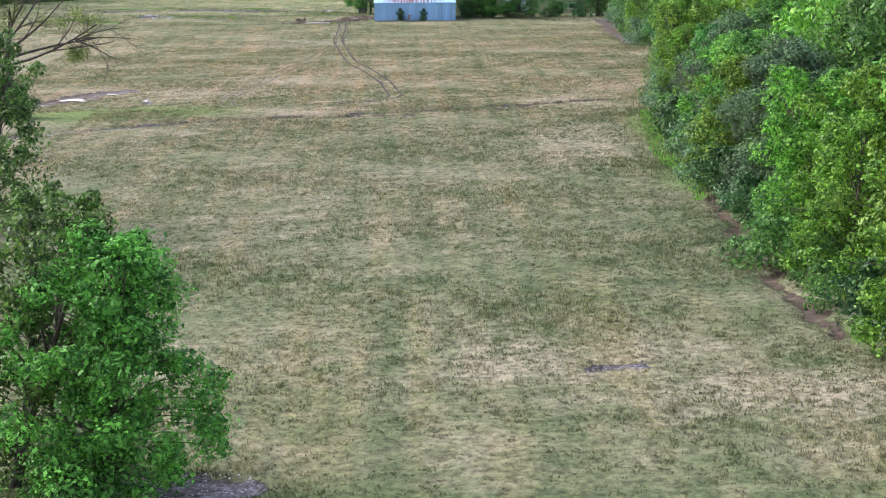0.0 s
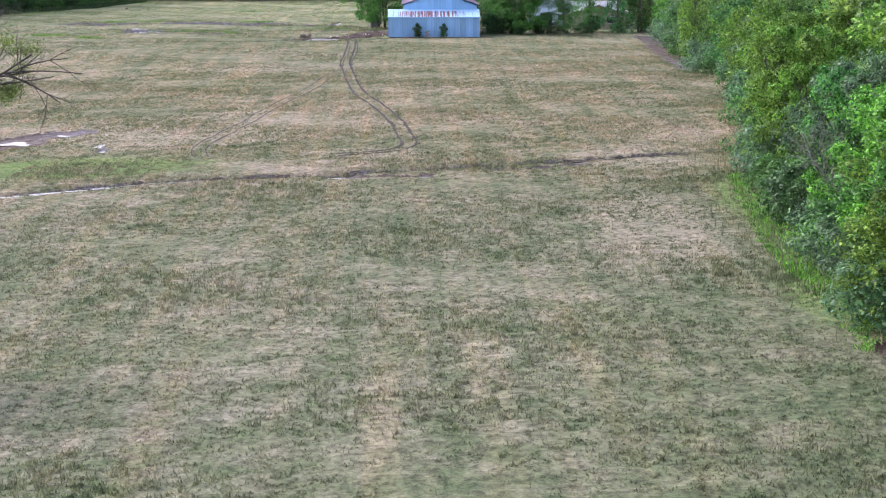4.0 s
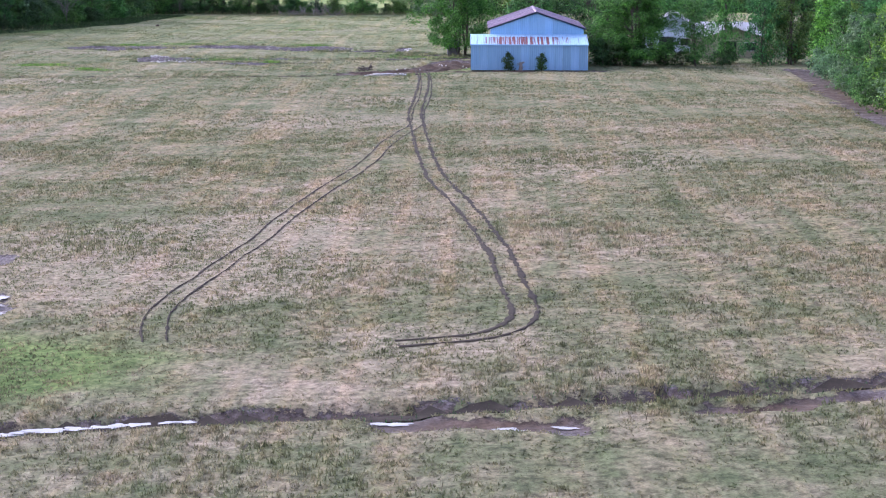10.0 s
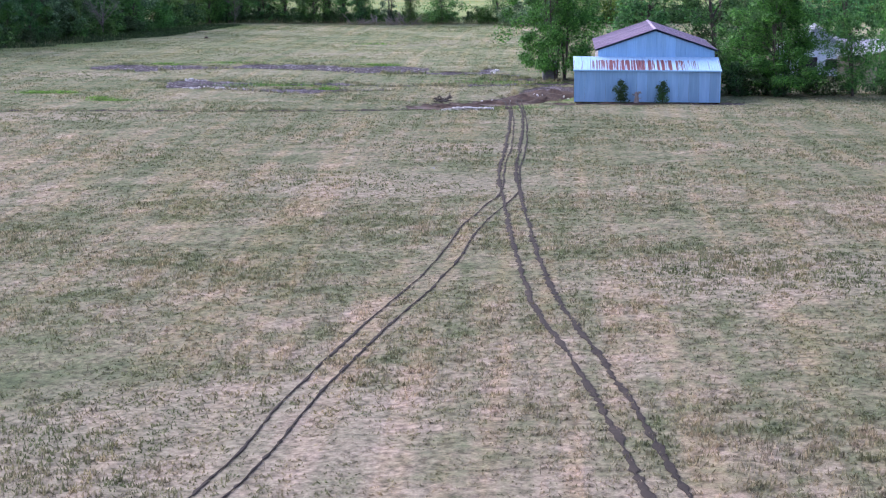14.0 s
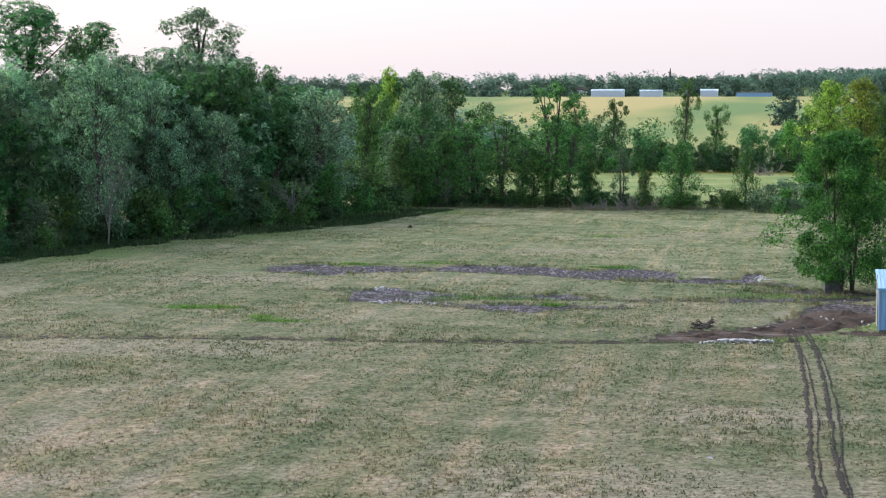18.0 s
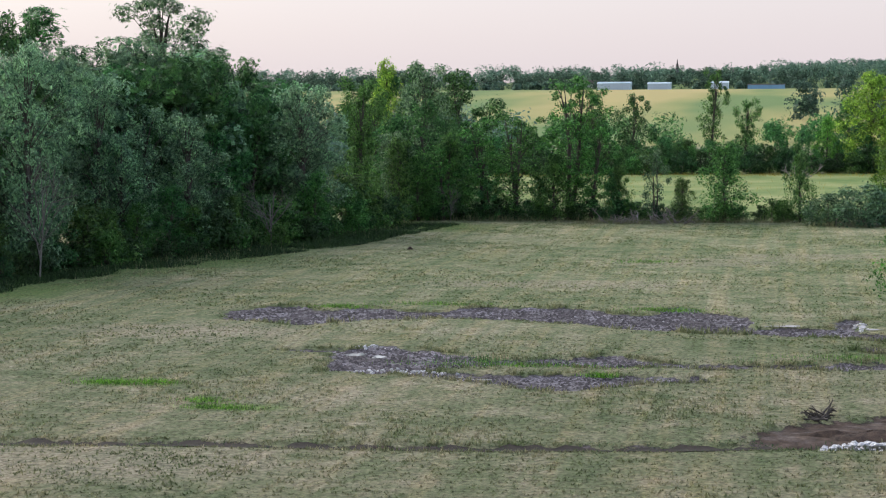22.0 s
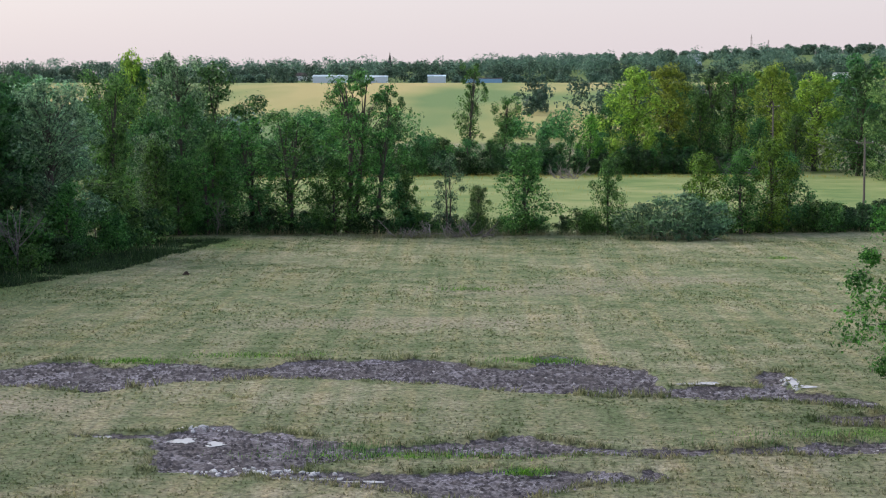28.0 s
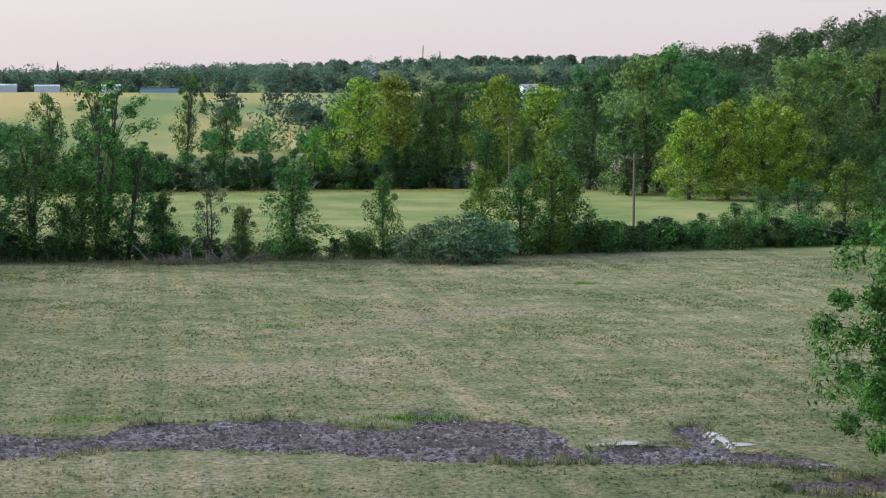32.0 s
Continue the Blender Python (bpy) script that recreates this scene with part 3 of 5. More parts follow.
def make_ground():
    xs = axis([(-3600, -600, 150), (-600, -130, 20), (-130, -70, 2.5), (-70, -45, 0.6), (-45, 24, 0.36), (24, 60, 2), (60, 600, 20), (600, 3600, 150)])
    ys = axis([(-900, -330, 60), (-330, -270, 4), (-270, -140, 0.36), (-140, -80, 0.5), (-80, -18, 0.7), (-18, -4, 0.35), (-4, 50, 0.4), (50, 150, 1.4), (150, 420, 8), (420, 1100, 20), (1100, 2200, 60), (2200, 4801, 200)])
    X, Y = np.meshgrid(xs, ys)
    x, y = X.ravel(), Y.ravel()
    w, h = len(xs), len(ys)
    i, j = np.meshgrid(np.arange(h - 1), np.arange(w - 1), indexing="ij")
    quads = np.stack([i * w + j, i * w + j + 1, (i + 1) * w + j + 1, (i + 1) * w + j], -1).reshape(-1, 4)
    mud = np.clip(0.5 + 0.7 * bare(x, y), 0, 1)
    for line, half in ((DITCH_NEAR, 0.9), (DITCH_FAR, 0.6)):
        mud = np.maximum(mud, np.clip(0.8 - near_line(x, y, line) / half * 0.35, 0, 1))
    blobs = lambda places: np.clip(sum(np.exp(-(((x - a) / c) ** 2) - ((y - b) / d) ** 2) for a, b, c, d in places), 0, 1)
    tussock = (0.05 * lumps(x, y, 1.15, 1) + 0.05 * lumps(x, y, 0.62, 2)) * (1 - 0.8 * step01(y, -140, 0)) * (1 - mud) * np.clip(np.minimum(np.abs(near_line(x, y, RUN_EAST) - 0.53), np.abs(near_line(x, y, RUN_WEST) - 0.52)) / 0.5 - 0.4, 0.0, 1)
    z = land(x, y) - 0.2 * step01(bare(x, y), -0.25, 0.35) + tussock + 0.02 * lumps(x, y, 0.8, 4) * mud
    me = np_mesh("ground", np.stack([x, y, z], -1), quads, GROUND, True)
    crop = step01(y, 420, 440) * (1 - step01(y, 985, 1000))
    meadow = step01(y, 142, 150) * (1 - step01(y, 285, 300))
    # lush also follows the wood's foot, carrying its shade as deeper green
    for key, value in (("mud", mud), ("lush", np.maximum(np.maximum(blobs(LUSH), step01(y, 1000, 1015)), np.clip(1.05 - near_line(x, y, WOOD) / 8.0, 0, 1))), ("pink", blobs(PINK)), ("soil", np.maximum(np.exp(-((near_line(x, y, DITCH_NEAR) / 0.9) ** 2)) + np.exp(-((near_line(x, y, DITCH_FAR) / 0.8) ** 2)), blobs([(-13, -1, 8, 5), (-8, 6, 5, 9), (0, -1, 10, 2.2), (-17, -6, 6, 3), (-8, 24, 7, 3), (13, -220, 4, 60), (29, -35, 6, 45), (-17, -6, 4, 3), (-34, -126, 6, 9), (-5, -154, 6, 1.6), (5, -153, 4, 1.6)]))), ("crop", crop), ("meadow", meadow)):
        me.attributes.new(key, "FLOAT", "POINT").data.foreach_set("value", value.astype(np.float32))
    return tagged(new("ground", me), "dry pasture with mown stubble, green drifts and bare mud", "ground", "", "structure")




def rut(name, knots, off, width, label):
    """A wheel rut: pressed floor between two low shoulders, following the line at a distance to its side."""
    p = curve_points(knots, 0.3)
    d = np.gradient(p, axis=0)
    d /= np.linalg.norm(d, axis=1, keepdims=True)
    side = np.stack([d[:, 1], -d[:, 0]], -1)
    rng = np.random.default_rng(int(abs(knots[0][0] * 10) + off * 100 + 500))
    wob = np.convolve(rng.normal(0, 1, len(p) + 8), np.ones(9) / 9, "valid") * 0.10
    wid = width * (1 + np.convolve(rng.normal(0, 1, len(p) + 4), np.ones(5) / 5, "valid") * 0.5 + rng.normal(0, 0.42, len(p)))
    wid = np.clip(wid, width * 0.25, width * 2)
    rows = [p + side * (off + wob + k * wid)[:, None] for k in (-0.75, -0.42, 0.0, 0.42, 0.75)]
    zs = (0.02, 0.045, 0.035, 0.045, 0.02)
    verts = np.stack([np.concatenate([r, (land(r[:, 0], r[:, 1]) + z + 0.008)[:, None]], 1) for r, z in zip(rows, zs)], 1).reshape(-1, 3)
    i, j = np.meshgrid(np.arange(len(p) - 1), np.arange(4), indexing="ij")
    q = np.stack([i * 5 + j, i * 5 + j + 1, (i + 1) * 5 + j + 1, (i + 1) * 5 + j], -1).reshape(-1, 4)
    return tagged(part_np(name, verts, q, RUT, None, "", True), label, "wheel track", "wheel ruts in the pasture", "structure")


RUN_EAST = [(-8.5, -142.3), (-7, -142.0), (-5.6, -141.6), (-4.65, -140.9), (-3.85, -139.3), (-3.5, -136.3), (-3.95, -130.2), (-4.35, -123), (-4.75, -119), (-5.3, -113.6), (-6.4, -105), (-7.0, -101), (-7.9, -95), (-8.6, -88.5), (-9.2, -81), (-9.8, -72), (-10.55, -59), (-11.05, -49), (-11.1, -29), (-11.45, -11), (-12.3, 0)]
RUN_WEST = [(-18.1, -140.6), (-18.5, -138.2), (-18.85, -135), (-18.65, -131), (-18.05, -126.5), (-17.45, -121), (-16.8, -115.8), (-16.2, -107.5), (-15.4, -101), (-14.4, -94), (-13.65, -88.6), (-12.95, -82), (-12.3, -72.6), (-11.4, -65), (-10.65, -58.5), (-10.75, -48.6), (-10.7, -32.6), (-11.05, -16), (-11.9, 2)]
for line, offs, w in ((RUN_EAST, (-0.53, 0.53), 0.15), (RUN_WEST, (-0.52, 0.52), 0.065)):
    for o in offs:
        rut("wheel_rut", line, o, w, "dark wheel rut pressed into the pasture soil")


def ditch_bed(knots, half, label):
    """The dark wet bottom of a ditch."""
    p = curve_points(knots, 0.6)
    d = np.gradient(p, axis=0)
    d /= np.linalg.norm(d, axis=1, keepdims=True)
    side = np.stack([d[:, 1], -d[:, 0]], -1)
    rng = np.random.default_rng(int(half * 1000))
    w = half * np.clip(0.9 + rng.normal(0, 0.45, len(p)), 0.15, 1.9)
    rows = [p + side * (k * w)[:, None] for k in (-1.0, -0.4, 0.4, 1.0)]
    verts = np.stack([np.concatenate([r, (land(r[:, 0], r[:, 1]) + z)[:, None]], 1) for r, z in zip(rows, (0.04, 0.10, 0.10, 0.04))], 1).reshape(-1, 3)
    i, j = np.meshgrid(np.arange(len(p) - 1), np.arange(3), indexing="ij")
    q = np.stack([i * 4 + j, i * 4 + j + 1, (i + 1) * 4 + j + 1, (i + 1) * 4 + j], -1).reshape(-1, 4)
    return tagged(part_np("ditch_bed", verts, q, RUT, None, "", True), label, "ditch", "", "structure")


make_ground()
ditch_bed(DITCH_NEAR, 0.52, "dark wet bed of a shallow pasture ditch")
ditch_bed(DITCH_FAR, 0.5, "dark bed of a narrow drainage furrow")


def grass_stuff(name, x0, x1, y0, y1, density, blades, tall, wide, seed, label, keep=None, mat=None):
    """Tufts of grass blades, too many to count."""
    rng = np.random.default_rng(seed)
    n = int((x1 - x0) * (y1 - y0) * density)
    x, y = rng.uniform(x0, x1, n), rng.uniform(y0, y1, n)
    ok = np.ones(n, bool) if keep is None else keep(x, y)
    ok &= bare(x, y) < -0.05
    for line in (RUN_EAST, RUN_WEST):
        ok &= np.abs(near_line(x, y, line) - 0.53) > 0.2
    ok &= (near_line(x, y, DITCH_NEAR) > 0.5) & (near_line(x, y, DITCH_FAR) > 0.5)
    ok &= ~((x > -7) & (x < 7) & (y > -0.3) & (y < 22))
    x, y = x[ok], y[ok]
    x, y = np.repeat(x, blades), np.repeat(y, blades)
    m = len(x)
    size = np.repeat(rng.uniform(0.5, 1.5, m // blades), blades) * (0.75 + 0.5 * wave(x, y, 4.0, 1))
    x, y = x + rng.normal(0, wide * 1.3, m), y + rng.normal(0, wide * 1.3, m)
    a, lean = rng.uniform(0, 2 * np.pi, m), rng.normal(0, 0.42, (m, 2)) * tall
    h, w, z = tall * size * rng.uniform(0.6, 1.2, m), wide * rng.uniform(0.3, 0.6, m), land(x, y) - 0.02
    dx, dy = np.cos(a) * w, np.sin(a) * w
    v = np.stack([np.stack([x - dx, y - dy, z], -1), np.stack([x + dx, y + dy, z], -1), np.stack([x + lean[:, 0], y + lean[:, 1], z + h], -1)], 1).reshape(-1, 3)
    return tagged(part_np(name, v, np.arange(3 * m).reshape(-1, 3), mat or GRASS), label, "grass", "", "stuff")


tufted = lambda x, y: lumps(x, y, 0.62, 2) + 0.6 * lumps(x, y, 1.15, 1) > 0.05
grass_stuff("pasture_grass", -30, 24, -272, -140, 11, 5, 0.10, 0.075, 1, "short dry pasture grass with green tufts", lambda x, y: np.abs(x + 3) < 8 + 0.25 * (y + 318))
grass_stuff("tufted_grass", -30, 24, -272, -140, 10, 7, 0.17, 0.085, 21, "coarse tufts of pale pasture grass", lambda x, y: (np.abs(x + 3) < 8 + 0.25 * (y + 318)) & tufted(x, y))
grass_stuff("pasture_grass", -46, 26, -140, -60, 9, 5, 0.12, 0.09, 2, "short straw-coloured pasture grass")
grass_stuff("tufted_grass", -46, 26, -140, -60, 6, 6, 0.18, 0.10, 22, "coarse tufts of straw-coloured grass", tufted)
grass_stuff("pasture_grass", -74, 28, -60, 20, 5.5, 4, 0.13, 0.13, 3, "short pasture grass with green drifts")
grass_stuff("pasture_grass", -84, 34, 20, 136, 3, 4, 0.11, 0.2, 4, "pasture grass gone to seed", lambda x, y: near_line(x, y, WOOD) > 5.5)
lip = lambda line, a, b: (lambda x, y: (near_line(x, y, line) > a) & (near_line(x, y, line) < b))
grass_stuff("ditch_grass", -60, 24, -176, -142, 9, 5, 0.15, 0.09, 5, "long straw-coloured grass along the ditch", lambda x, y: lip(DITCH_NEAR, 1.15, 2.4)(x, y))
grass_stuff("ditch_grass", -80, -12, -20, -5, 12, 5, 0.2, 0.09, 6, "long grass along the furrow", lip(DITCH_FAR, 0.6, 1.2))
def mud_edge(x, y):
    inside = bare(x, y)
    return (inside < 0.05) & (inside > -0.6) & (wave(x, y, 1.3, 8) > -0.15)


# rank grass coloured dark to carry the shade at the wood's foot
grass_stuff("rank_grass", -100, -58, 25, 132, 15, 5, 0.5, 0.14, 8, "rank grass along the wood's foot with the wood's shade put into its green", lambda x, y: (near_line(x, y, WOOD) < 5.0 + 2.0 * step01(y, 85, 105) + 1.3 * lumps(x, y, 5, 9)) & (lumps(x, y, 1.6, 10) > -0.55), LEAF_SHRUB)
grass_stuff("lush_grass", 11, 19, -210, -158, 30, 5, 0.28, 0.09, 23, "fresh bright-green grass at the foot of the wooded edge", lambda x, y: near_line(x, y, [(13.0, -208), (14.4, -186), (16.8, -162)]) < 0.5 + 0.8 * step01(y, -205, -180), LEAF_SPRING)
grass_stuff("mud_edge_grass", -64, -4, 4, 50, 14, 5, 0.34, 0.10, 7, "rank green grass fringing the bare mud", mud_edge)


# --- trees ---
def leaf_quads(rng, centres, size, lift=0.35):
    """A small pointed leaf spray at each centre, turned at random but mostly facing up and out."""
    centres, out = centres
    n = len(centres)
    nor = rng.normal(0, 0.55, (n, 3)) + out * 0.9 + [0, 0, lift]
    nor /= np.linalg.norm(nor, axis=1, keepdims=True)
    a = np.cross(nor, rng.normal(0, 1, (n, 3)))
    a /= np.linalg.norm(a, axis=1, keepdims=True) + 1e-9
    b = np.cross(nor, a)
    s = (size * rng.uniform(0.55, 1.35, n))[:, None]
    v = np.stack([centres - a * s, centres - b * s * 0.6 + nor * s * 0.12, centres + a * s, centres + b * s * 0.6 + nor * s * 0.12], 1)
    return v.reshape(-1, 3), np.arange(4 * n).reshape(-1, 4)


def crown_points(rng, lobes, per, fill=0.55, loose=0.3):
    """Places of leaves on the outer parts of round lobes (x, y, z, r)."""
    lobes = np.asarray(lobes, float)
    r = np.repeat(lobes[:, 3], per)
    c = np.repeat(lobes[:, :3], per, axis=0)
    u = rng.normal(0, 1, (len(c), 3))
    u /= np.linalg.norm(u, axis=1, keepdims=True)
    clump = 1 + 0.18 * np.sin(u[:, 0] * 9 + c[:, 1]) * np.sin(u[:, 1] * 8 + c[:, 0]) * np.sin(u[:, 2] * 7)
    far = np.where(rng.random(len(c)) < loose, rng.uniform(1.0, 1.75, len(c)), 1.0)   # stray shoots between the lobes
    return c + u * (far * r * clump * (fill + (1.14 - fill) * rng.beta(2.4, 1.8, len(c))))[:, None] * [1, 1, 0.8], u


def limb_tree(rng, height, spread, low, lobe_n, lobe_r, stems=1, top=0.8):
    """Lobes of a crown, and the trunk and limbs that carry them."""
    lobes, wood = [], []
    for s in range(stems):
        lean = rng.normal(0, 0.09 * height if stems > 1 else 0.03 * height, 2)
        foot = rng.normal(0, 0.12 * (stems - 1), 2)
        t = np.linspace(0, 1, 7)
        line = np.stack([foot[0] + lean[0] * t + 0.02 * height * np.sin(4 * t + s), foot[1] + lean[1] * t + 0.02 * height * np.cos(3 * t + s), t * height * 0.9], -1)
        r0 = 0.020 * height / math.sqrt(stems)
        wood.append(tube(line, r0 * (1.25 - 1.15 * t), 7))
        for k in range(lobe_n // stems):
            f = (k + rng.uniform(0.2, 0.8)) / (lobe_n // stems)
            z = height * (low + (0.96 - low) * f)
            wide = 1.1 * spread * max(0.04, 1 - ((f - 0.36 * top / 0.8) / 0.68) ** 2) ** 0.65
            ang, rad = k * 2.4 + rng.normal(0, 0.6) + s * 1.3, wide * (rng.uniform(0.3, 0.98) if k % 3 else rng.uniform(0.05, 0.55))
            base = np.array([np.interp(z * 0.72, line[:, 2], line[:, d]) for d in (0, 1)])
            c = np.array([base[0] + math.cos(ang) * rad, base[1] + math.sin(ang) * rad, z])
            r = lobe_r * rng.uniform(0.55, 1.35) * (1.05 - 0.4 * f)
            lobes.append((*c, r))
            start = np.array([*base, z * 0.72])
            mid = (start + c) / 2 + [0, 0, 0.05 * height]
            q = curve_points([start, mid, c], height * 0.12)
            wood.append(tube(q, np.linspace(r0 * (0.45 if k % 6 == 0 else 0.16), 0.012, len(q)), 5))
    return lobes, joined(wood)


TREES = {}


def tree_kind(key, name, mat, seed, height, spread, low, lobe_n, lobe_r, per, leaf, stems=1, top=0.8, sparse=0.55):
    rng = np.random.default_rng(seed)
    lobes, wood = limb_tree(rng, height, spread, low, lobe_n, lobe_r, stems, top)
    TREES[key] = dict(name=name, height=height, wood=np_mesh("trunk", *wood, BARK, True), crown=None)
    places = crown_points(rng, lobes, per, sparse, 0.12 if key.startswith("near") else 0.08 if lobe_r > 1.3 else 0.25)
    TREES[key].update(crown=np_mesh("crown", *leaf_quads(rng, places, leaf), mat), top=float(np.percentile(places[0][:, 2], 99.6)), wide=float(np.percentile(np.hypot(places[0][:, 0], places[0][:, 1]), 97)))


def plant(key, x, y, height, label, rz=None, group="", stretch=1.0, category="tree", half=0.0):
    """A tree of a kind, with its trunk and crown, at its nominal height; with half, the crown's half width, at its full height."""
    k = TREES[key]
    if half:
        height, stretch = height * k["height"] / k["top"], half / k["wide"] / (height / k["top"])
    rz = (x * 37 + y * 53) % 360 if rz is None else rz
    s = height / k["height"]
    t = empty(k["name"], 0, 0, 0, label=label, category=category, group=group)
    t.matrix_world = pose(x, y, float(land(x, y)) - 0.05, 0, 0, rz) @ Matrix.Diagonal((s * stretch, s * stretch, s, 1))
    for piece in ("wood", "crown"):
        o = new("trunk" if piece == "wood" else "crown", k[piece])
        o.parent = t
    return t


tree_kind("round_a", "tree", LEAF_SPRING, 11, 10, 3.6, 0.07, 44, 1.15, 182, 0.163)
tree_kind("round_b", "tree", LEAF_MID, 12, 10, 3.4, 0.06, 44, 1.15, 175, 0.163)
tree_kind("round_c", "tree", LEAF_DARK, 13, 10, 3.5, 0.06, 40, 1.2, 168, 0.181)
tree_kind("tall_a", "tree", LEAF_MID, 14, 16, 3.8, 0.08, 50, 1.25, 168, 0.208, 1, 1.2)
tree_kind("tall_b", "tree", LEAF_DARK, 15, 16, 4.6, 0.06, 46, 1.6, 168, 0.243, 1, 1.15)
tree_kind("grey_a", "tree", LEAF_GREY, 16, 10, 3.8, 0.05, 34, 1.4, 210, 0.189)
tree_kind("wood_grey", "tree", LEAF_WOOD, 27, 16, 4.4, 0.05, 70, 1.15, 154, 0.185, 1, 1.1, 0.5)
tree_kind("gold_a", "tree", LEAF_GOLD, 17, 14, 5.0, 0.06, 70, 1.35, 154, 0.222)
tree_kind("russet_a", "tree", LEAF_RUSSET, 18, 16, 5.4, 0.06, 70, 1.4, 154, 0.229)
tree_kind("slim_a", "young_tree", LEAF_MID, 19, 10, 1.8, 0.10, 54, 0.55, 84, 0.148, 2, 1.0, 0.35)
tree_kind("airy_a", "tree", LEAF_MID, 51, 16, 3.3, 0.14, 64, 0.95, 105, 0.178, 2, 1.2, 0.35)
tree_kind("airy_b", "tree", LEAF_MID, 52, 14, 3.4, 0.10, 60, 0.95, 101, 0.178, 2, 1.15, 0.3)
tree_kind("open_a", "tree", LEAF_GREY, 20, 10, 3.0, 0.15, 34, 1.0, 84, 0.163, 2, 0.9, 0.2)
tree_kind("back_dark", "tree", LEAF_DARK, 41, 16, 4.6, 0.3, 26, 2.0, 60, 0.512)
tree_kind("back_wood", "tree", LEAF_WOOD, 42, 16, 4.6, 0.3, 26, 2.0, 60, 0.512)
tree_kind("back_spring", "tree", LEAF_SPRING, 43, 10, 3.6, 0.25, 30, 1.3, 75, 0.293)
tree_kind("shrub_a", "shrub", LEAF_SHRUB, 21, 3, 1.9, 0.05, 16, 0.85, 126, 0.153, 3, 0.6)
tree_kind("shrub_b", "shrub", LEAF_MID, 22, 3, 2.0, 0.05, 16, 0.85, 126, 0.153, 3, 0.6)
tree_kind("shrub_c", "shrub", LEAF_GREY, 23, 3, 2.2, 0.05, 16, 0.9, 140, 0.144, 3, 0.6)
tree_kind("evergreen", "shrub", LEAF_SHRUB, 28, 2, 0.55, 0.04, 16, 0.34, 120, 0.085, 1, 0.7)
tree_kind("hero", "tree", LEAF_BARN, 24, 13, 5.0, 0.09, 140, 1.0, 336, 0.133, 5, 0.72, 0.45)
tree_kind("vivid", "tree", LEAF_VIVID, 55, 9, 3.6, 0.04, 150, 0.68, 220, 0.115, 2, 0.75, 0.5)
tree_kind("near_shade", "tree", LEAF_YARD, 57, 11, 3.4, 0.05, 90, 0.8, 160, 0.14, 2, 0.8, 0.5)
tree_kind("yard", "tree", LEAF_YARD, 56, 10, 3.4, 0.12, 70, 0.9, 168, 0.133, 3, 1.0, 0.4)
tree_kind("near", "tree", LEAF_SPRING, 25, 9, 3.5, 0.05, 120, 0.7, 230, 0.115, 2, 0.75, 0.5)
tree_kind("near_dark", "tree", LEAF_MID, 26, 11, 3.4, 0.05, 100, 0.74, 200, 0.125, 2, 0.8, 0.5)
tree_kind("near_grey", "tree", LEAF_GREY, 29, 9, 3.4, 0.05, 100, 0.7, 200, 0.11, 2, 0.8, 0.5)
tree_kind("lone", "tree", LEAF_WOOD, 30, 26, 5.5, 0.58, 22, 1.9, 168, 0.271, 1, 0.7, 0.3)
rnd = random.Random(5)

# the tree beside the barn, and the bush line that runs along the pasture
plant("hero", -8.5, 26.0, 13.0, "broad bright-green tree with several stems beside the barn", 130, half=5.1)
EDGE = [(12.2, -253), (11.5, -238), (12.3, -206), (13.8, -186), (16.2, -160), (20.2, -136), (24.6, -100), (25.6, -75), (27.5, -45), (31.5, 5)]
LABELS = {"back_dark": "dark green tree deep in the wood", "back_wood": "grey-green tree deep in the wood", "back_spring": "spring-green tree deep in the field-edge wood",
          "wood_grey": "tall grey-green tree with soft young leaves", "near": "spring-green leafy tree at the pasture's edge", "near_dark": "mid-green leafy tree at the pasture's edge", "near_grey": "grey-green leafy tree at the pasture's edge", "evergreen": "small dark evergreen bush against the barn wall",
          "round_a": "leafy spring-green tree in the wooded field edge", "round_b": "mid-green leafy tree in a dense wood edge", "round_c": "dark green leafy tree in the wood", "tall_a": "tall mid-green tree in the wood",
          "tall_b": "tall dark green tree in the wood", "grey_a": "grey-green willow-like tree at the field edge", "gold_a": "yellow-green broad tree in the evening light", "russet_a": "brownish-green broad tree with young leaves",
          "hero": "broad mid-green tree with several stems near a house", "yard": "dark green shady tree near a house", "airy_a": "tall airy mid-green hedgerow tree", "airy_b": "airy green hedgerow tree", "slim_a": "slim upright young green tree", "open_a": "thin airy tree with sparse young leaves", "shrub_a": "dark green shrub in the hedge bottom", "shrub_b": "mid-green shrub in the hedge bottom", "shrub_c": "grey-green shrub at the hedge foot"}


def put(key, x, y, h, group, stretch=1.0, half=0.0):
    return plant(key, x, y, h, LABELS[key], None, group, stretch, "shrub" if key.startswith("shrub") else "tree", half)


def hedge_along(line, gap, rows, kinds, heights, group, jitter=0.8):
    """Trees along a line, in rows (distance to the side, height factor)."""
    p = curve_points(line, 0.5)
    d = np.gradient(p, axis=0)
    d /= np.linalg.norm(d, axis=1, keepdims=True)
    for off, tall in rows:
        run = rnd.uniform(0, gap)
        walked = 0.0
        for a, b, w in zip(p, p[1:], d):
            walked += float(np.linalg.norm(b - a))
            if walked >= run:
                run += gap * rnd.uniform(0.7, 1.3)
                x, y = a[0] + w[1] * off + rnd.gauss(0, jitter), a[1] - w[0] * off + rnd.gauss(0, jitter)
                put(rnd.choice(kinds), x, y, tall * rnd.uniform(*heights), group, rnd.uniform(0.9, 1.2))


NEAR_EDGE, FAR_EDGE = EDGE[:6], EDGE[5:]
hedge_along(NEAR_EDGE, 5.2, [(4.5, 0.88)], ["near", "near", "near_grey", "near", "near_dark"], (8, 10.5), "trees of the wooded field edge")
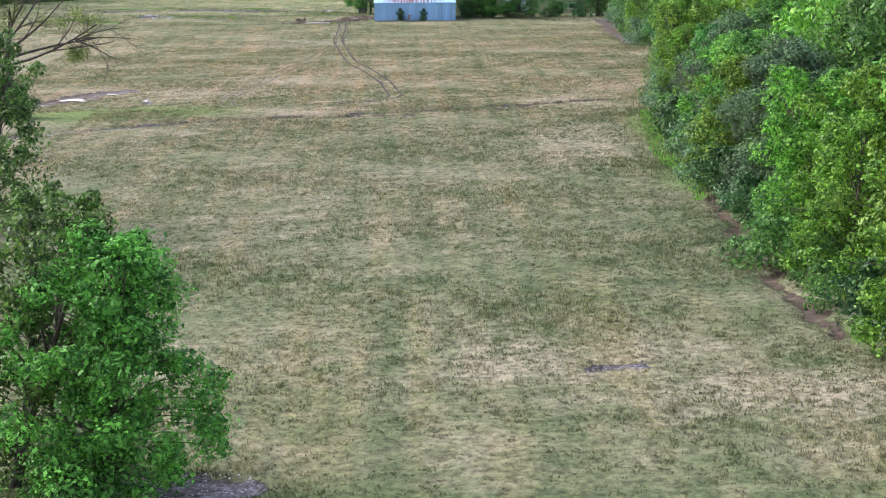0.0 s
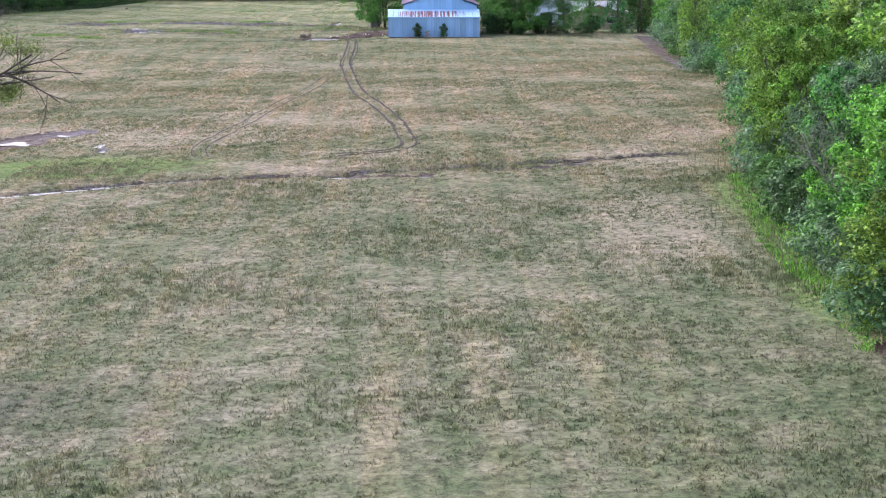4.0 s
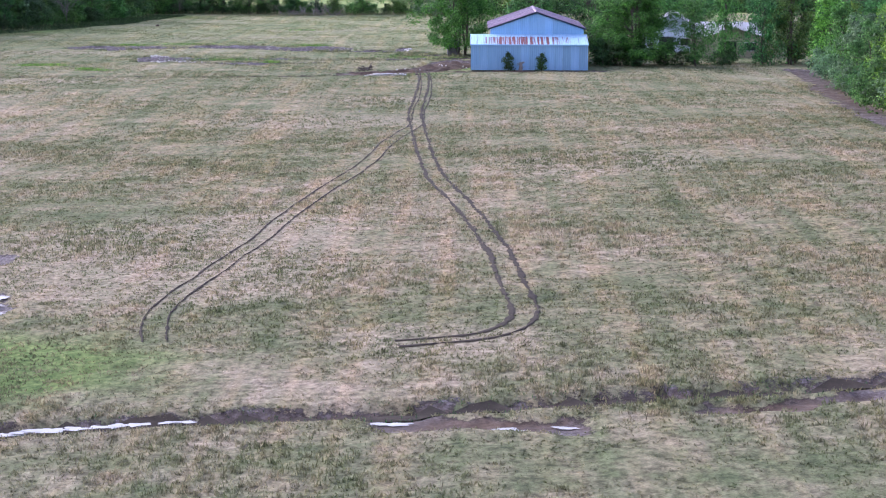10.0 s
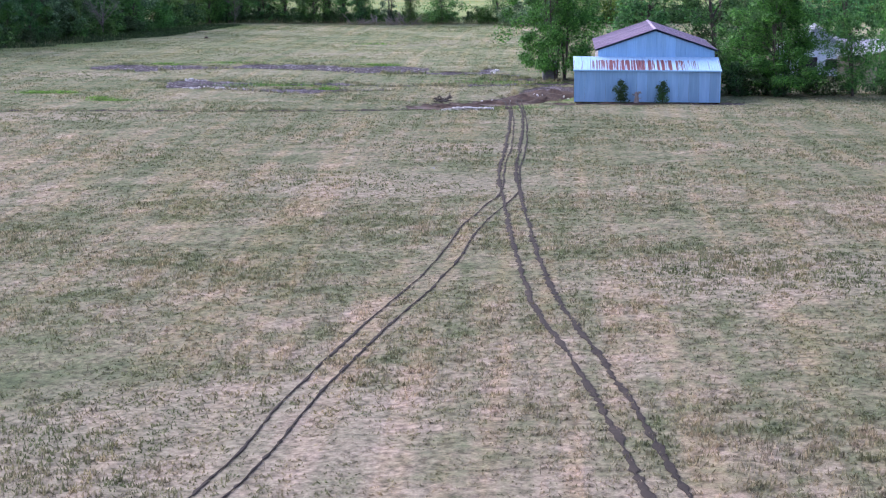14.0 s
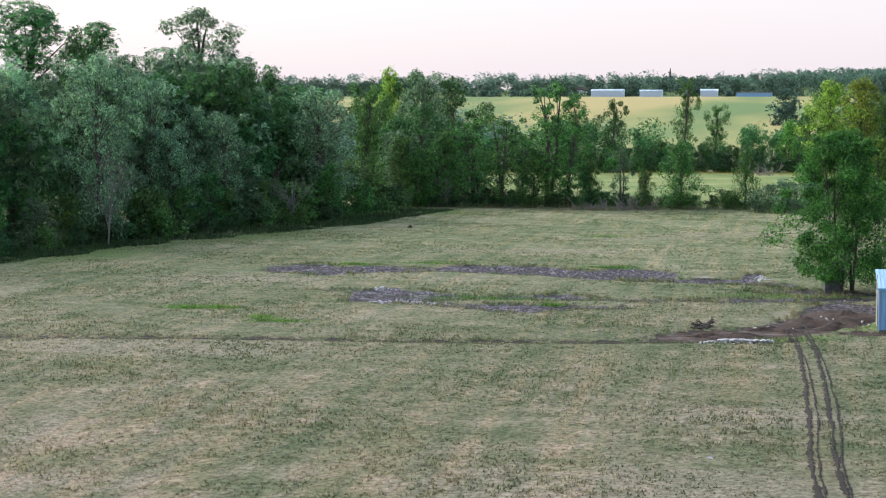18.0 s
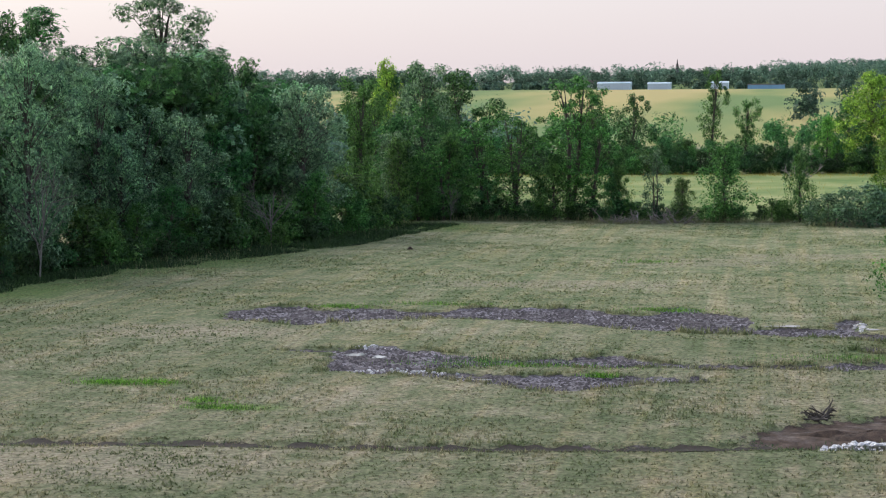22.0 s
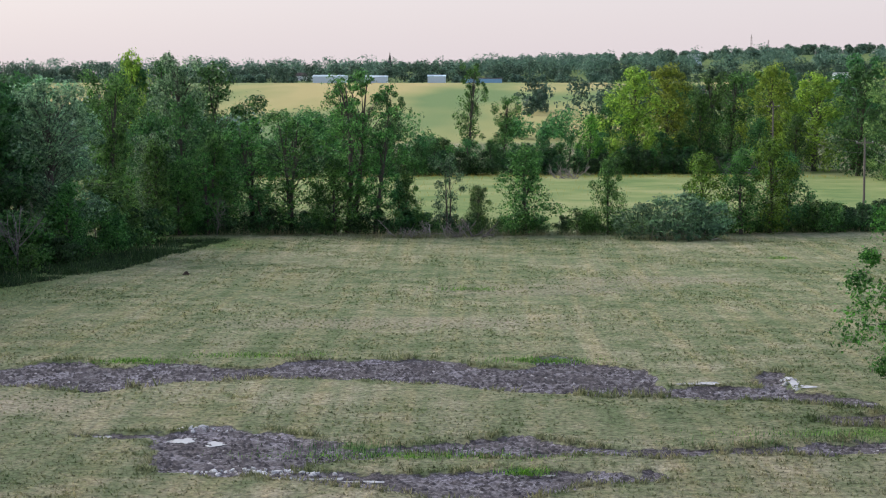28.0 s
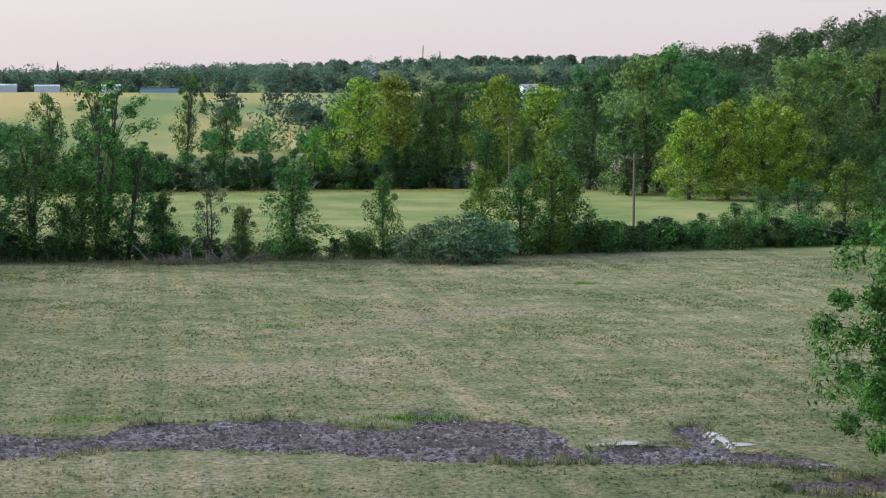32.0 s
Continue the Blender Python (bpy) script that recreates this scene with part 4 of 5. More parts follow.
hedge_along(NEAR_EDGE, 6.5, [(9, 1.05), (15, 1.15)], ["back_spring", "back_spring", "round_b"], (8.5, 11), "trees of the wooded field edge")
hedge_along(FAR_EDGE, 6.0, [(3.8, 0.85), (9, 1.05)], ["round_a", "round_b", "round_a", "grey_a", "round_c"], (8, 11), "trees of the wooded field edge")
hedge_along(EDGE, 4.0, [(1.9, 1.0)], ["shrub_b", "shrub_a", "shrub_c"], (1.8, 3.2), "shrubs along the field edge", 0.5)
# the solitary trees on the other side
put("shrub_a", -35.6, -145, 3.0, "")
put("shrub_a", -37.4, -143.5, 3.8, "")
plant("vivid", -11.9, -257.6, 7.9, "bright-green spreading tree at the pasture's edge", 20, stretch=1.05)
VINED = plant("near_dark", -14.3, -256.3, 8.9, "mid-green tree hung with dry vines", 90)
plant("near_shade", -25.3, -207, 11.0, "tall dark green leafy tree standing alone", 200, stretch=0.95)
plant("shrub_b", -12.6, -258.6, 1.5, "low green shrub at a tree's foot", 10, category="shrub")
for key, x, y, h, half in (("yard", 9.2, 11, 8.0, 3.0), ("hero", 12.5, 8, 10.2, 5.0), ("yard", 19.3, 7.5, 7.8, 3.0), ("round_b", 23.4, 12, 10, 2.4), ("round_c", 27.6, 10.5, 9.5, 2.8), ("yard", 30.5, 11, 9.5, 3.6), ("round_c", 32.0, 13, 11, 4.4), ("yard", 36, 17, 11.5, 3.4)):
    put(key, x, y, h, "trees beside the houses", half=half)
for x, y, h in ((9, 40, 13), (2, 42, 13), (14, 48, 14), (24, 52, 13), (34, 48, 14), (42, 40, 13)):
    put("round_c", x, y, h, "trees behind the barn", 1.1)
for x, h in ((8.6, 1.5), (11.5, 1.6), (15.5, 1.8), (19.5, 1.6), (24, 1.8), (28, 1.9), (32, 2)):
    put("shrub_a", x, 6 + 0.25 * x, h, "shrubs beside the houses")
for x, y, h, half in ((8.4, 6.5, 3.2, 1.8), (10.6, 7.2, 3.6, 2.0), (12.8, 7.6, 2.8, 1.9), (15.6, 8.2, 2.6, 1.9), (18.4, 9.0, 1.8, 1.8), (22.0, 10.0, 1.6, 2.0)):
    put("shrub_a", x, y, h, "shrubs beside the houses", half=half)
plant("evergreen", -2.4, -0.75, 2.1, "small dark evergreen bush against the barn wall", category="shrub")
plant("evergreen", 1.4, -0.7, 2.0, "small dark evergreen bush against the barn wall", 70, category="shrub")


# --- bare wood: dead limbs, brush and twigs ---
def branching(rng, start, way, length, radius, depth, droop=0.0):
    """Tubes of a limb that forks again and again."""
    out, way = [], np.asarray(way, float) / np.linalg.norm(way)
    t = np.linspace(0, 1, 5)[:, None]
    bend = rng.normal(0, 0.12, 3) * length
    line = np.asarray(start, float) + way * length * t + bend * t * t - np.array([0, 0, droop * length]) * t * t
    out.append(tube(line, np.linspace(radius, radius * 0.5, 5), 5 if radius > 0.03 else 4))
    if depth:
        for k in range(rng.integers(2, 5)):
            f = rng.uniform(0.35, 1.0)
            side = way + rng.normal(0, 0.55, 3)
            out += branching(rng, line[int(f * 4)], side, length * rng.uniform(0.4, 0.7), radius * 0.5, depth - 1, droop)
    return out


def dead_tree():
    rng = np.random.default_rng(77)
    t = empty("dying_tree", -37.2, -142, 0, label="half-dead tree with bare drooping limbs and little foliage", category="tree")
    line = np.array([[0, 0, -1.4], [0.1, 0, 2], [0.0, 0.1, 4], [0.3, 0.1, 6], [0.4, 0, 8]])
    part_np("trunk", *tube(line, [0.34, 0.3, 0.26, 0.2, 0.12], 8), BARK, t, "", True)
    tips = []
    for z, way, length in ((3.4, (1, -0.1, 0.20), 7.6), (4.0, (1, 0.2, 0.32), 7.3), (4.8, (0.9, -0.3, 0.5), 6.6), (5.6, (0.7, 0.3, 0.8), 4.8), (6.2, (0.5, -0.2, 0.9), 3.4), (4.6, (-1, 0.2, 0.5), 3.4)):
        part_np("limb", *joined(branching(rng, (0.2, 0, z), way, length, 0.13, 4, 0.05)), BARK, t, "bare forked limb")
        tips.append(np.array([0.2, 0, z]) + np.array(way) * length)
    lobes = [(*(tips[k] * rng.uniform(0.78, 1.02) + [0, 0, 0.3] + rng.normal(0, 0.4, 3)), 0.8) for k in (0, 0, 0, 1, 1, 1, 1, 2, 2, 4, 5, 3)] + [(0.3, 0, 7.5, 1.2), (-1, 0.5, 6.8, 1.2), (-0.8, -0.6, 8.2, 1.1)]
    part_np("foliage", *leaf_quads(rng, crown_points(rng, lobes, 420, 0.15, 0.25), 0.10), LEAF_RUSSET, t, "sparse dull yellow-green leaves")


dead_tree()
vine_rng = np.random.default_rng(91)
for k in range(9):
    a = k * 0.7
    part_np("vine", *joined(branching(vine_rng, (1.2 + 1.3 * math.cos(a), -2.4 + 0.5 * math.sin(a), 8.2 - 0.5 * (k % 4)), (vine_rng.normal(0, 0.25), -0.15, -1), 3.2, 0.035, 3)), TWIG, VINED, "dry grey hanging vine")


def brush_pile(x, y, wide, tall, seed, label, mat=DEADWOOD):
    rng = np.random.default_rng(seed)
    b = empty("brush_pile", x, y, float(land(x, y)), label=label, category="brush pile", group="brush piles at the hedge")
    for k in range(16):
        foot = (rng.normal(0, wide * 0.22), rng.normal(0, 0.6), 0.05)
        way = (rng.normal(0, 1), rng.normal(0, 0.5), rng.uniform(0.1, 1.0) * tall / 2)
        part_np("dead_limb", *joined(branching(rng, foot, way, rng.uniform(0.5, 1.1) * tall, 0.07, 2)), mat, b)


brush_pile(-40, 136.5, 7, 2.0, 1, "heap of grey dead limbs in front of the hedge")
brush_pile(-34, 137.0, 6, 2.2, 2, "grey tangled dead branches in front of the hedge")
brush_pile(-11, 133.5, 7, 1.8, 3, "grey dead branches under a fallen willow")
brush_pile(-17.5, 264, 8, 2.6, 4, "grey heap of cut branches in the meadow")
brush_pile(-18.2, -0.6, 0.9, 0.7, 5, "small dark uprooted stump with short roots", BARK)


def twig_tree(x, y, h, seed, label, mat=TWIG):
    rng = np.random.default_rng(seed)
    t = empty("bare_tree", x, y, float(land(x, y)), label=label, category="tree")
    part_np("trunk", *joined(branching(rng, (0, 0, -0.1), (0.05, 0, 1), h * 0.55, h * 0.008, 4)), mat, t)
    for k in range(5):
        way = (rng.normal(0, 0.4), rng.normal(0, 0.4), 1)
        part_np("limb", *joined(branching(rng, (0, 0, h * rng.uniform(0.15, 0.45)), way, h * 0.4, h * 0.005, 3)), mat, t)


twig_tree(-83.6, 60, 11.5, 11, "pale leafless tree at the wood's edge")
twig_tree(-73.0, 96.5, 10, 12, "thin grey leafless tree at the wood's edge")
twig_tree(-61, 136.5, 5, 13, "small pale leafless tree by the hedge")
twig_tree(16, -186, 7, 14, "grey leafless sapling among green trees")


# --- the barn: a gabled hall with a lean-to across its front ---
def sheet_wall(parent, x0, x1, y0, y1, z0, tops, mat, pitch=0.9, name="wall_sheet"):
    """Ribbed metal sheets side by side from (x0, y0) to (x1, y1); tops gives the height at a share of the way."""
    length = math.hypot(x1 - x0, y1 - y0)
    ux, uy = (x1 - x0) / length, (y1 - y0) / length
    n = max(1, round(length / pitch))
    for k in range(n):
        bm = bmesh.new()
        a, b = k * length / n + 0.004, (k + 1) * length / n - 0.004
        ribs = 4
        prof = []
        for r in range(ribs):
            s, w = a + (b - a) * r / ribs, (b - a) / ribs
            prof += [(s, 0.0), (s + w * 0.62, 0.0), (s + w * 0.7, 0.028), (s + w * 0.92, 0.028)]
        prof.append((b, 0.0))
        low, high = [], []
        for s, out in prof:
            px, py = x0 + ux * s + uy * out, y0 + uy * s - ux * out
            low.append(bm.verts.new((px, py, z0)))
            high.append(bm.verts.new((px, py, tops(s / length))))
        for i in range(len(prof) - 1):
            bm.faces.new((low[i], low[i + 1], high[i + 1], high[i]))
        part(name, bm, mat, parent)


def sheet_roof(parent, p00, p10, p01, mat, pitch=0.9, name="roof_sheet"):
    """Ribbed roof sheets: p00 to p10 along the eave, p00 to p01 up the slope."""
    p00, p10, p01 = Vector(p00), Vector(p10), Vector(p01)
    along, up = p10 - p00, p01 - p00
    nor = along.cross(up).normalized()
    if nor.z < 0:
        nor = -nor
    length = along.length
    n = max(1, round(length / pitch))
    for k in range(n):
        bm = bmesh.new()
        prof = []
        for r in range(3):
            s, w = (k + r / 3) / n, 1 / n / 3
            prof += [(s + w * 0.02, 0.0), (s + w * 0.72, 0.0), (s + w * 0.78, 0.03), (s + w * 0.95, 0.03)]
        low = [bm.verts.new(p00 + along * s + nor * o) for s, o in prof]
        high = [bm.verts.new(p00 + along * s + nor * o + up) for s, o in prof]
        for i in range(len(prof) - 1):
            bm.faces.new((low[i], low[i + 1], high[i + 1], high[i]))
        part(name, bm, mat, parent)


def barn():
    b = empty("barn", 0, 0, 0, label="faded blue metal barn with a rust-streaked lean-to roof", category="barn")
    xl, xr, depth = -6.5, 6.5, 4.0
    gl, gr, ridge_x, eave, ridge, back = -4.35, 6.25, 0.85, 4.5, 6.3, 21.0
    # lean-to
    sheet_wall(b, xl, xr, 0, 0, 0, lambda s: 2.85, BLUE_SHEET)
    sheet_wall(b, xl, xl, depth, 0.0, 0, lambda s: 3.75 - 0.9 * s, GREY_SHEET)
    sheet_wall(b, xr, xr, 0.0, depth, 0, lambda s: 2.85 + 0.9 * s, BLUE_SHEET)
    sheet_roof(b, (xl - 0.12, -0.15, 2.86), (xr + 0.12, -0.15, 2.86), (xl - 0.12, depth, 3.80), ROOF_RUST, 0.8)
    part("eave_trim", box(xl - 0.14, -0.19, 2.76, xr + 0.14, -0.15, 2.88), BLUE_LIGHT, b, "pale blue eave trim")
    for x in (xl - 0.03, xr - 0.05):
        part("corner_trim", box(x, -0.06, 0.0, x + 0.1, 0.03, 2.78), BLUE_LIGHT, b, "pale blue corner trim")
    part("door_frame", box(xl - 0.06, 0.8, 0, xl - 0.01, 0.95, 2.5), DARK, b, "dark gap beside the corner")
    # hall
    half_l, half_r = ridge_x - gl, gr - ridge_x
    gable = lambda s: eave + (ridge - eave) * min((s * (gr - gl)) / half_l, (1 - s) * (gr - gl) / half_r, 1.0)
    sheet_wall(b, gl, gr, depth, depth, 3.2, gable, BLUE_LIGHT)
    sheet_wall(b, gl, gl, back, depth, 0, lambda s: eave, GREY_SHEET)
    sheet_wall(b, gr, gr, depth, back, 0, lambda s: eave, BLUE_SHEET)
    sheet_wall(b, gr, gl, back, back, 0, lambda s: gable(1 - s), BLUE_SHEET)
    drop = lambda d, half: (ridge - eave) / half * d
    sheet_roof(b, (gl - 0.3, depth - 0.2, eave - drop(0.3, half_l) + 0.03), (gl - 0.3, back + 0.2, eave - drop(0.3, half_l) + 0.03), (ridge_x, depth - 0.2, ridge + 0.03), ROOF_RED)
    sheet_roof(b, (gr + 0.3, depth - 0.2, eave - drop(0.3, half_r) + 0.03), (gr + 0.3, back + 0.2, eave - drop(0.3, half_r) + 0.03), (ridge_x, depth - 0.2, ridge + 0.03), ROOF_RED)
    bm = bmesh.new()
    for x, z in ((ridge_x, ridge + 0.10),):
        q = [(x - 0.16, z - 0.09), (x, z), (x + 0.16, z - 0.09)]
        rows = [[bm.verts.new((px, y, pz)) for px, pz in q] for y in (depth - 0.24, back + 0.24)]
        for i in range(2):
            bm.faces.new((rows[0][i], rows[0][i + 1], rows[1][i + 1], rows[1][i]))
    part("ridge_cap", bm, ROOF_RED, b)
    for side, half, x in ((-1, half_l, gl - 0.3), (1, half_r, gr + 0.3)):
        z = eave - drop(0.3, half)
        verts = [(x, depth - 0.25, z - 0.10), (ridge_x, depth - 0.25, ridge - 0.10), (ridge_x, depth - 0.25, ridge + 0.05), (x, depth - 0.25, z + 0.05)]
        bm = bmesh.new()
        f = bm.faces.new([bm.verts.new(v) for v in verts])
        bmesh.ops.solidify(bm, geom=[f], thickness=0.05)
        part("barge_board", bm, BLUE_LIGHT, b, "pale blue gable trim")
    return b


barn()


# --- woods, hedges and distance ---
WOODS_GROUP = "trees of the dark wood"
hedge_along(WOOD[::-1], 5.5, [(3.4, 0.36)], ["round_c", "grey_a", "round_b", "shrub_b"], (13, 18), WOODS_GROUP)
hedge_along(WOOD[::-1], 7.0, [(10.5, 0.80)], ["wood_grey", "tall_b", "tall_a", "wood_grey", "wood_grey", "round_c"], (15, 19), WOODS_GROUP)
hedge_along(WOOD[::-1], 6.5, [(15, 1.08), (23, 1.2)], ["back_dark", "back_wood"], (15, 19), WOODS_GROUP)
hedge_along(WOOD[::-1], 3.6, [(0.9, 1.0)], ["shrub_a", "shrub_a", "shrub_b", "shrub_a"], (2.0, 3.8), "shrubs at the wood's foot")
plant("lone", -91, 112, 28.5, "very tall open-crowned tree rising above the wood", 30, stretch=1.2)
plant("tall_b", -107, 92, 28, "huge dark tree at the back of the wood", stretch=1.5)


def row_of(rows, group, grow=1.0):
    """Single trees: kind, place, full height and how broad they are for their kind."""
    for key, x, y, h, s in rows:
        put(key, x, y, h * grow, group, s, TREES[key]["wide"] * h / TREES[key]["height"] * s)


for key, x, y, h, half in (("wood_grey", -87, 66, 20.5, 5), ("wood_grey", -91, 74, 20, 5), ("wood_grey", -86.5, 82, 18, 4), ("wood_grey", -80.3, 90, 14, 4.4), ("wood_grey", -84, 83, 12.5, 3.6), ("tall_b", -83, 112, 20, 5.5), ("wood_grey", -76, 120, 17, 5.5),
                           ("tall_a", -71.8, 134, 17.3, 3.2), ("round_b", -71, 108, 7.5, 2.8), ("shrub_b", -68.3, 116, 4, 2), ("tall_b", -95, 82, 23.7, 5), ("round_b", -67.6, 138, 10.6, 3.2), ("gold_a", -77.9, 180, 20.5, 4), ("tall_b", -73.2, 180, 20, 4.5),
                           ("round_c", -86.5, 70, 6, 2.6), ("grey_a", -77, 92.5, 6.3, 2.8), ("round_c", -80.5, 86, 7, 3), ("tall_b", -90, 98, 19, 5)):
    put(key, x, y, h, WOODS_GROUP, half=half)
HEDGE = [(-68, 139), (-45, 140.5), (-30, 141), (-12, 140.5), (4, 146), (40, 154), (75, 160)]
hedge_along(HEDGE, 2.1, [(0.3, 1.0), (-1.8, 0.8)], ["shrub_a", "shrub_a", "shrub_b", "shrub_a"], (1.4, 2.9), "shrubs of the hedgerow", 0.4)
row_of([("airy_b", -53, 141, 13.5, 1.3), ("airy_a", -46.8, 142, 18.0, 1.2), ("airy_a", -43.6, 141, 12, 1.2), ("airy_b", -58, 142, 13, 1.2), ("round_b", -48.5, 140, 8.5, 1.0), ("round_b", -62, 142, 11, 0.9), ("tall_b", -66, 146, 15, 0.9), ("round_c", -56.5, 140, 5, 1.0), ("wood_grey", -69, 141, 11, 1.0), ("round_c", -70, 147, 13, 1.0), ("tall_a", -73, 151, 15, 1.0), ("round_b", -65.5, 138.5, 8.5, 1.0), ("round_c", -50, 141, 5.5, 1.0), ("round_b", -40.5, 141, 7, 0.8),
        ("slim_a", -62.5, 138.5, 9, 1.0), ("open_a", -36, 140, 9, 0.8), ("round_b", -32.5, 140, 5.5, 1.0), ("round_c", -41, 141, 6, 1.0), ("round_b", -27.7, 140, 9.8, 1.1), ("round_b", -18.4, 139.5, 8.6, 0.75), ("shrub_c", -15.0, 134.2, 3.9, 1.2), ("shrub_c", -11.5, 133.6, 4.9, 1.2),
        ("shrub_c", -8.0, 134.4, 4.2, 1.2), ("round_a", -8.0, 141, 9, 1.0), ("round_b", -3.5, 142, 9.5, 0.95), ("round_a", 0.0, 143, 10.6, 1.0), ("round_c", 2.5, 145, 9, 0.9), ("round_b", 30, 163, 6, 1.2), ("round_c", 35, 164, 7, 1.2), ("round_a", 41, 166, 9, 1.1), ("round_c", 46, 166, 9, 1.1), ("round_b", 52, 170, 10, 1.1),
        ("round_c", 25, 157, 4.5, 1.3), ("round_c", 20, 154, 3.6, 1.3)], "trees of the hedgerow")
hedge_along(HEDGE[4:], 2.2, [(-0.6, 1.0), (1.6, 1.0)], ["shrub_a", "shrub_a", "shrub_b"], (2.4, 3.6), "shrubs of the hedgerow", 0.4)
row_of([("wood_grey", -70, 165, 20, 0.9), ("tall_a", -77, 160, 18, 0.9), ("tall_b", -66, 175, 19, 1.0), ("tall_b", -84, 126, 20, 1.0), ("wood_grey", -74, 112, 16.5, 1.1), ("round_c", -64, 158, 12, 1.1), ("tall_a", -72, 185, 17, 1.0), ("tall_b", -82, 190, 18, 1.1)], WOODS_GROUP)
ROW2 = [(-120, 262), (-60, 272), (-20, 279), (12, 284)]
hedge_along(ROW2, 3.0, [(1.5, 1.0)], ["shrub_a", "shrub_a", "shrub_b"], (2.8, 5.0), "shrubs behind the meadow")
hedge_along(ROW2, 3.8, [(0, 0.55), (-5, 0.7)], ["round_c", "round_b", "round_c", "tall_b"], (7, 12), "trees behind the meadow")
row_of([("airy_a", -34.5, 284, 18.5, 0.8), ("tall_a", -28, 286, 13, 0.9), ("tall_b", -50, 282, 14, 0.9), ("tall_a", -58, 284, 15, 0.9), ("gold_a", -3, 290, 17.6, 1.09), ("gold_a", 4, 300, 18.1, 1.15), ("round_b", 8.6, 287, 14, 0.9), ("round_a", -12, 283, 10, 0.8), ("tall_b", -8, 292, 12, 1.0),
        ("gold_a", 24, 300, 18.1, 1.02), ("tall_a", 12, 305, 17, 1.0), ("tall_a", 18, 315, 17.1, 1.15), ("tall_b", 8, 318, 15, 1.1), ("tall_b", 28, 322, 18, 1.1), ("tall_a", 22, 332, 17.1, 1.3), ("round_c", 1, 284, 7, 1.1), ("round_c", 20, 288, 9, 1.1), ("round_b", 26, 284, 10, 1.0), ("gold_a", 31, 292, 16.6, 1.28), ("tall_b", 36, 275, 18, 1.1), ("russet_a", 42, 262, 20.9, 1.2), ("tall_a", 47, 268, 23, 1.1), ("gold_a", 44.5, 242, 12.8, 1.15), ("gold_a", 50, 241, 14.2, 1.15), ("gold_a", 55.5, 240, 14.7, 1.15), ("gold_a", 61, 243, 13.3, 1.15),
        ("russet_a", 67, 256, 20.9, 1.2), ("russet_a", 74, 260, 22.3, 1.28), ("russet_a", 83, 262, 22.3, 1.28), ("tall_b", 58, 268, 19.0, 1.15), ("tall_b", 38, 258, 12, 1.2), ("tall_b", 40, 300, 20, 1.2), ("tall_b", 54, 290, 21, 1.2), ("tall_b", 64, 300, 20.9, 1.4), ("round_c", 70, 240, 9, 1.2), ("round_c", 78, 242, 10, 1.2), ("russet_a", 92, 270, 21.8, 1.28), ("tall_b", 86, 246, 14, 1.2),
        ("round_a", 70, 205, 10, 1.1), ("round_b", 62, 200, 9, 1.2), ("round_c", 57, 190, 8, 1.2), ("round_a", 76, 195, 11, 1.1)], "trees of the wood beyond the meadow", 1.1)


def far_wood(name, places, mat, seed, per=26, leaf=1.0):
    """A far wood: many crowns with uneven tops, as one mass."""
    rng = np.random.default_rng(seed)
    lobes = []
    for x, y, h, w in places:
        z = float(land(x, y))
        for k in range(11):
            f = rng.uniform(0.02, 0.9)
            a, r = rng.uniform(0, 6.28), w * rng.uniform(0.1, 0.75) * (1.15 - 0.6 * f)
            lobes.append((x + r * math.cos(a), y + r * math.sin(a), z + h * f * 0.9, w * rng.uniform(0.3, 0.5)))
    v, f = leaf_quads(rng, crown_points(rng, lobes, per, 0.5, 0.0), leaf)
    return tagged(part_np(name, v, f, mat), "distant wooded skyline, hazy green", "woodland", "", "stuff")


def strewn(n, seed, x0, x1, y0, y1, h0, h1):
    r = random.Random(seed)
    return [(r.uniform(x0, x1), r.uniform(y0, y1), h := r.uniform(h0, h1), h * r.uniform(0.5, 0.85)) for _ in range(n)]


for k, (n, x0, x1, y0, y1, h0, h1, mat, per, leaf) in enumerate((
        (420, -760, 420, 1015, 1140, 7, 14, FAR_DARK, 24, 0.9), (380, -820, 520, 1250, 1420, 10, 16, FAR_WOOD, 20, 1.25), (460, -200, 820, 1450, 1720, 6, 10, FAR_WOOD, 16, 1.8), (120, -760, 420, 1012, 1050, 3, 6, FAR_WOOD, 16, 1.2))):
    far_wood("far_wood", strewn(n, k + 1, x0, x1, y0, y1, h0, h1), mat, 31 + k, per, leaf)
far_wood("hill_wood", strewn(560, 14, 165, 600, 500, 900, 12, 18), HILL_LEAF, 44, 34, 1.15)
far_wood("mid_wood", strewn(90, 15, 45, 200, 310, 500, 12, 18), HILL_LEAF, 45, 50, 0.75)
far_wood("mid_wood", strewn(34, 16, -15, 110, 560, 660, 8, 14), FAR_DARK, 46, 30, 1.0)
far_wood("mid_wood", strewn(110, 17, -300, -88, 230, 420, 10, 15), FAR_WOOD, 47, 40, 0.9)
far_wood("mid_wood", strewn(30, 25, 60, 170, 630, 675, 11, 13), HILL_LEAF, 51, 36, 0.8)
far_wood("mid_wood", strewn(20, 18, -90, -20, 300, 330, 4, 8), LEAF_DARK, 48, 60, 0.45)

far_wood("mid_wood", strewn(30, 19, -150, -45, 430, 470, 6, 11), LEAF_DARK, 49, 60, 0.5)
far_wood("mid_wood", strewn(20, 20, -30, 60, 440, 470, 5, 9), LEAF_DARK, 50, 60, 0.5)


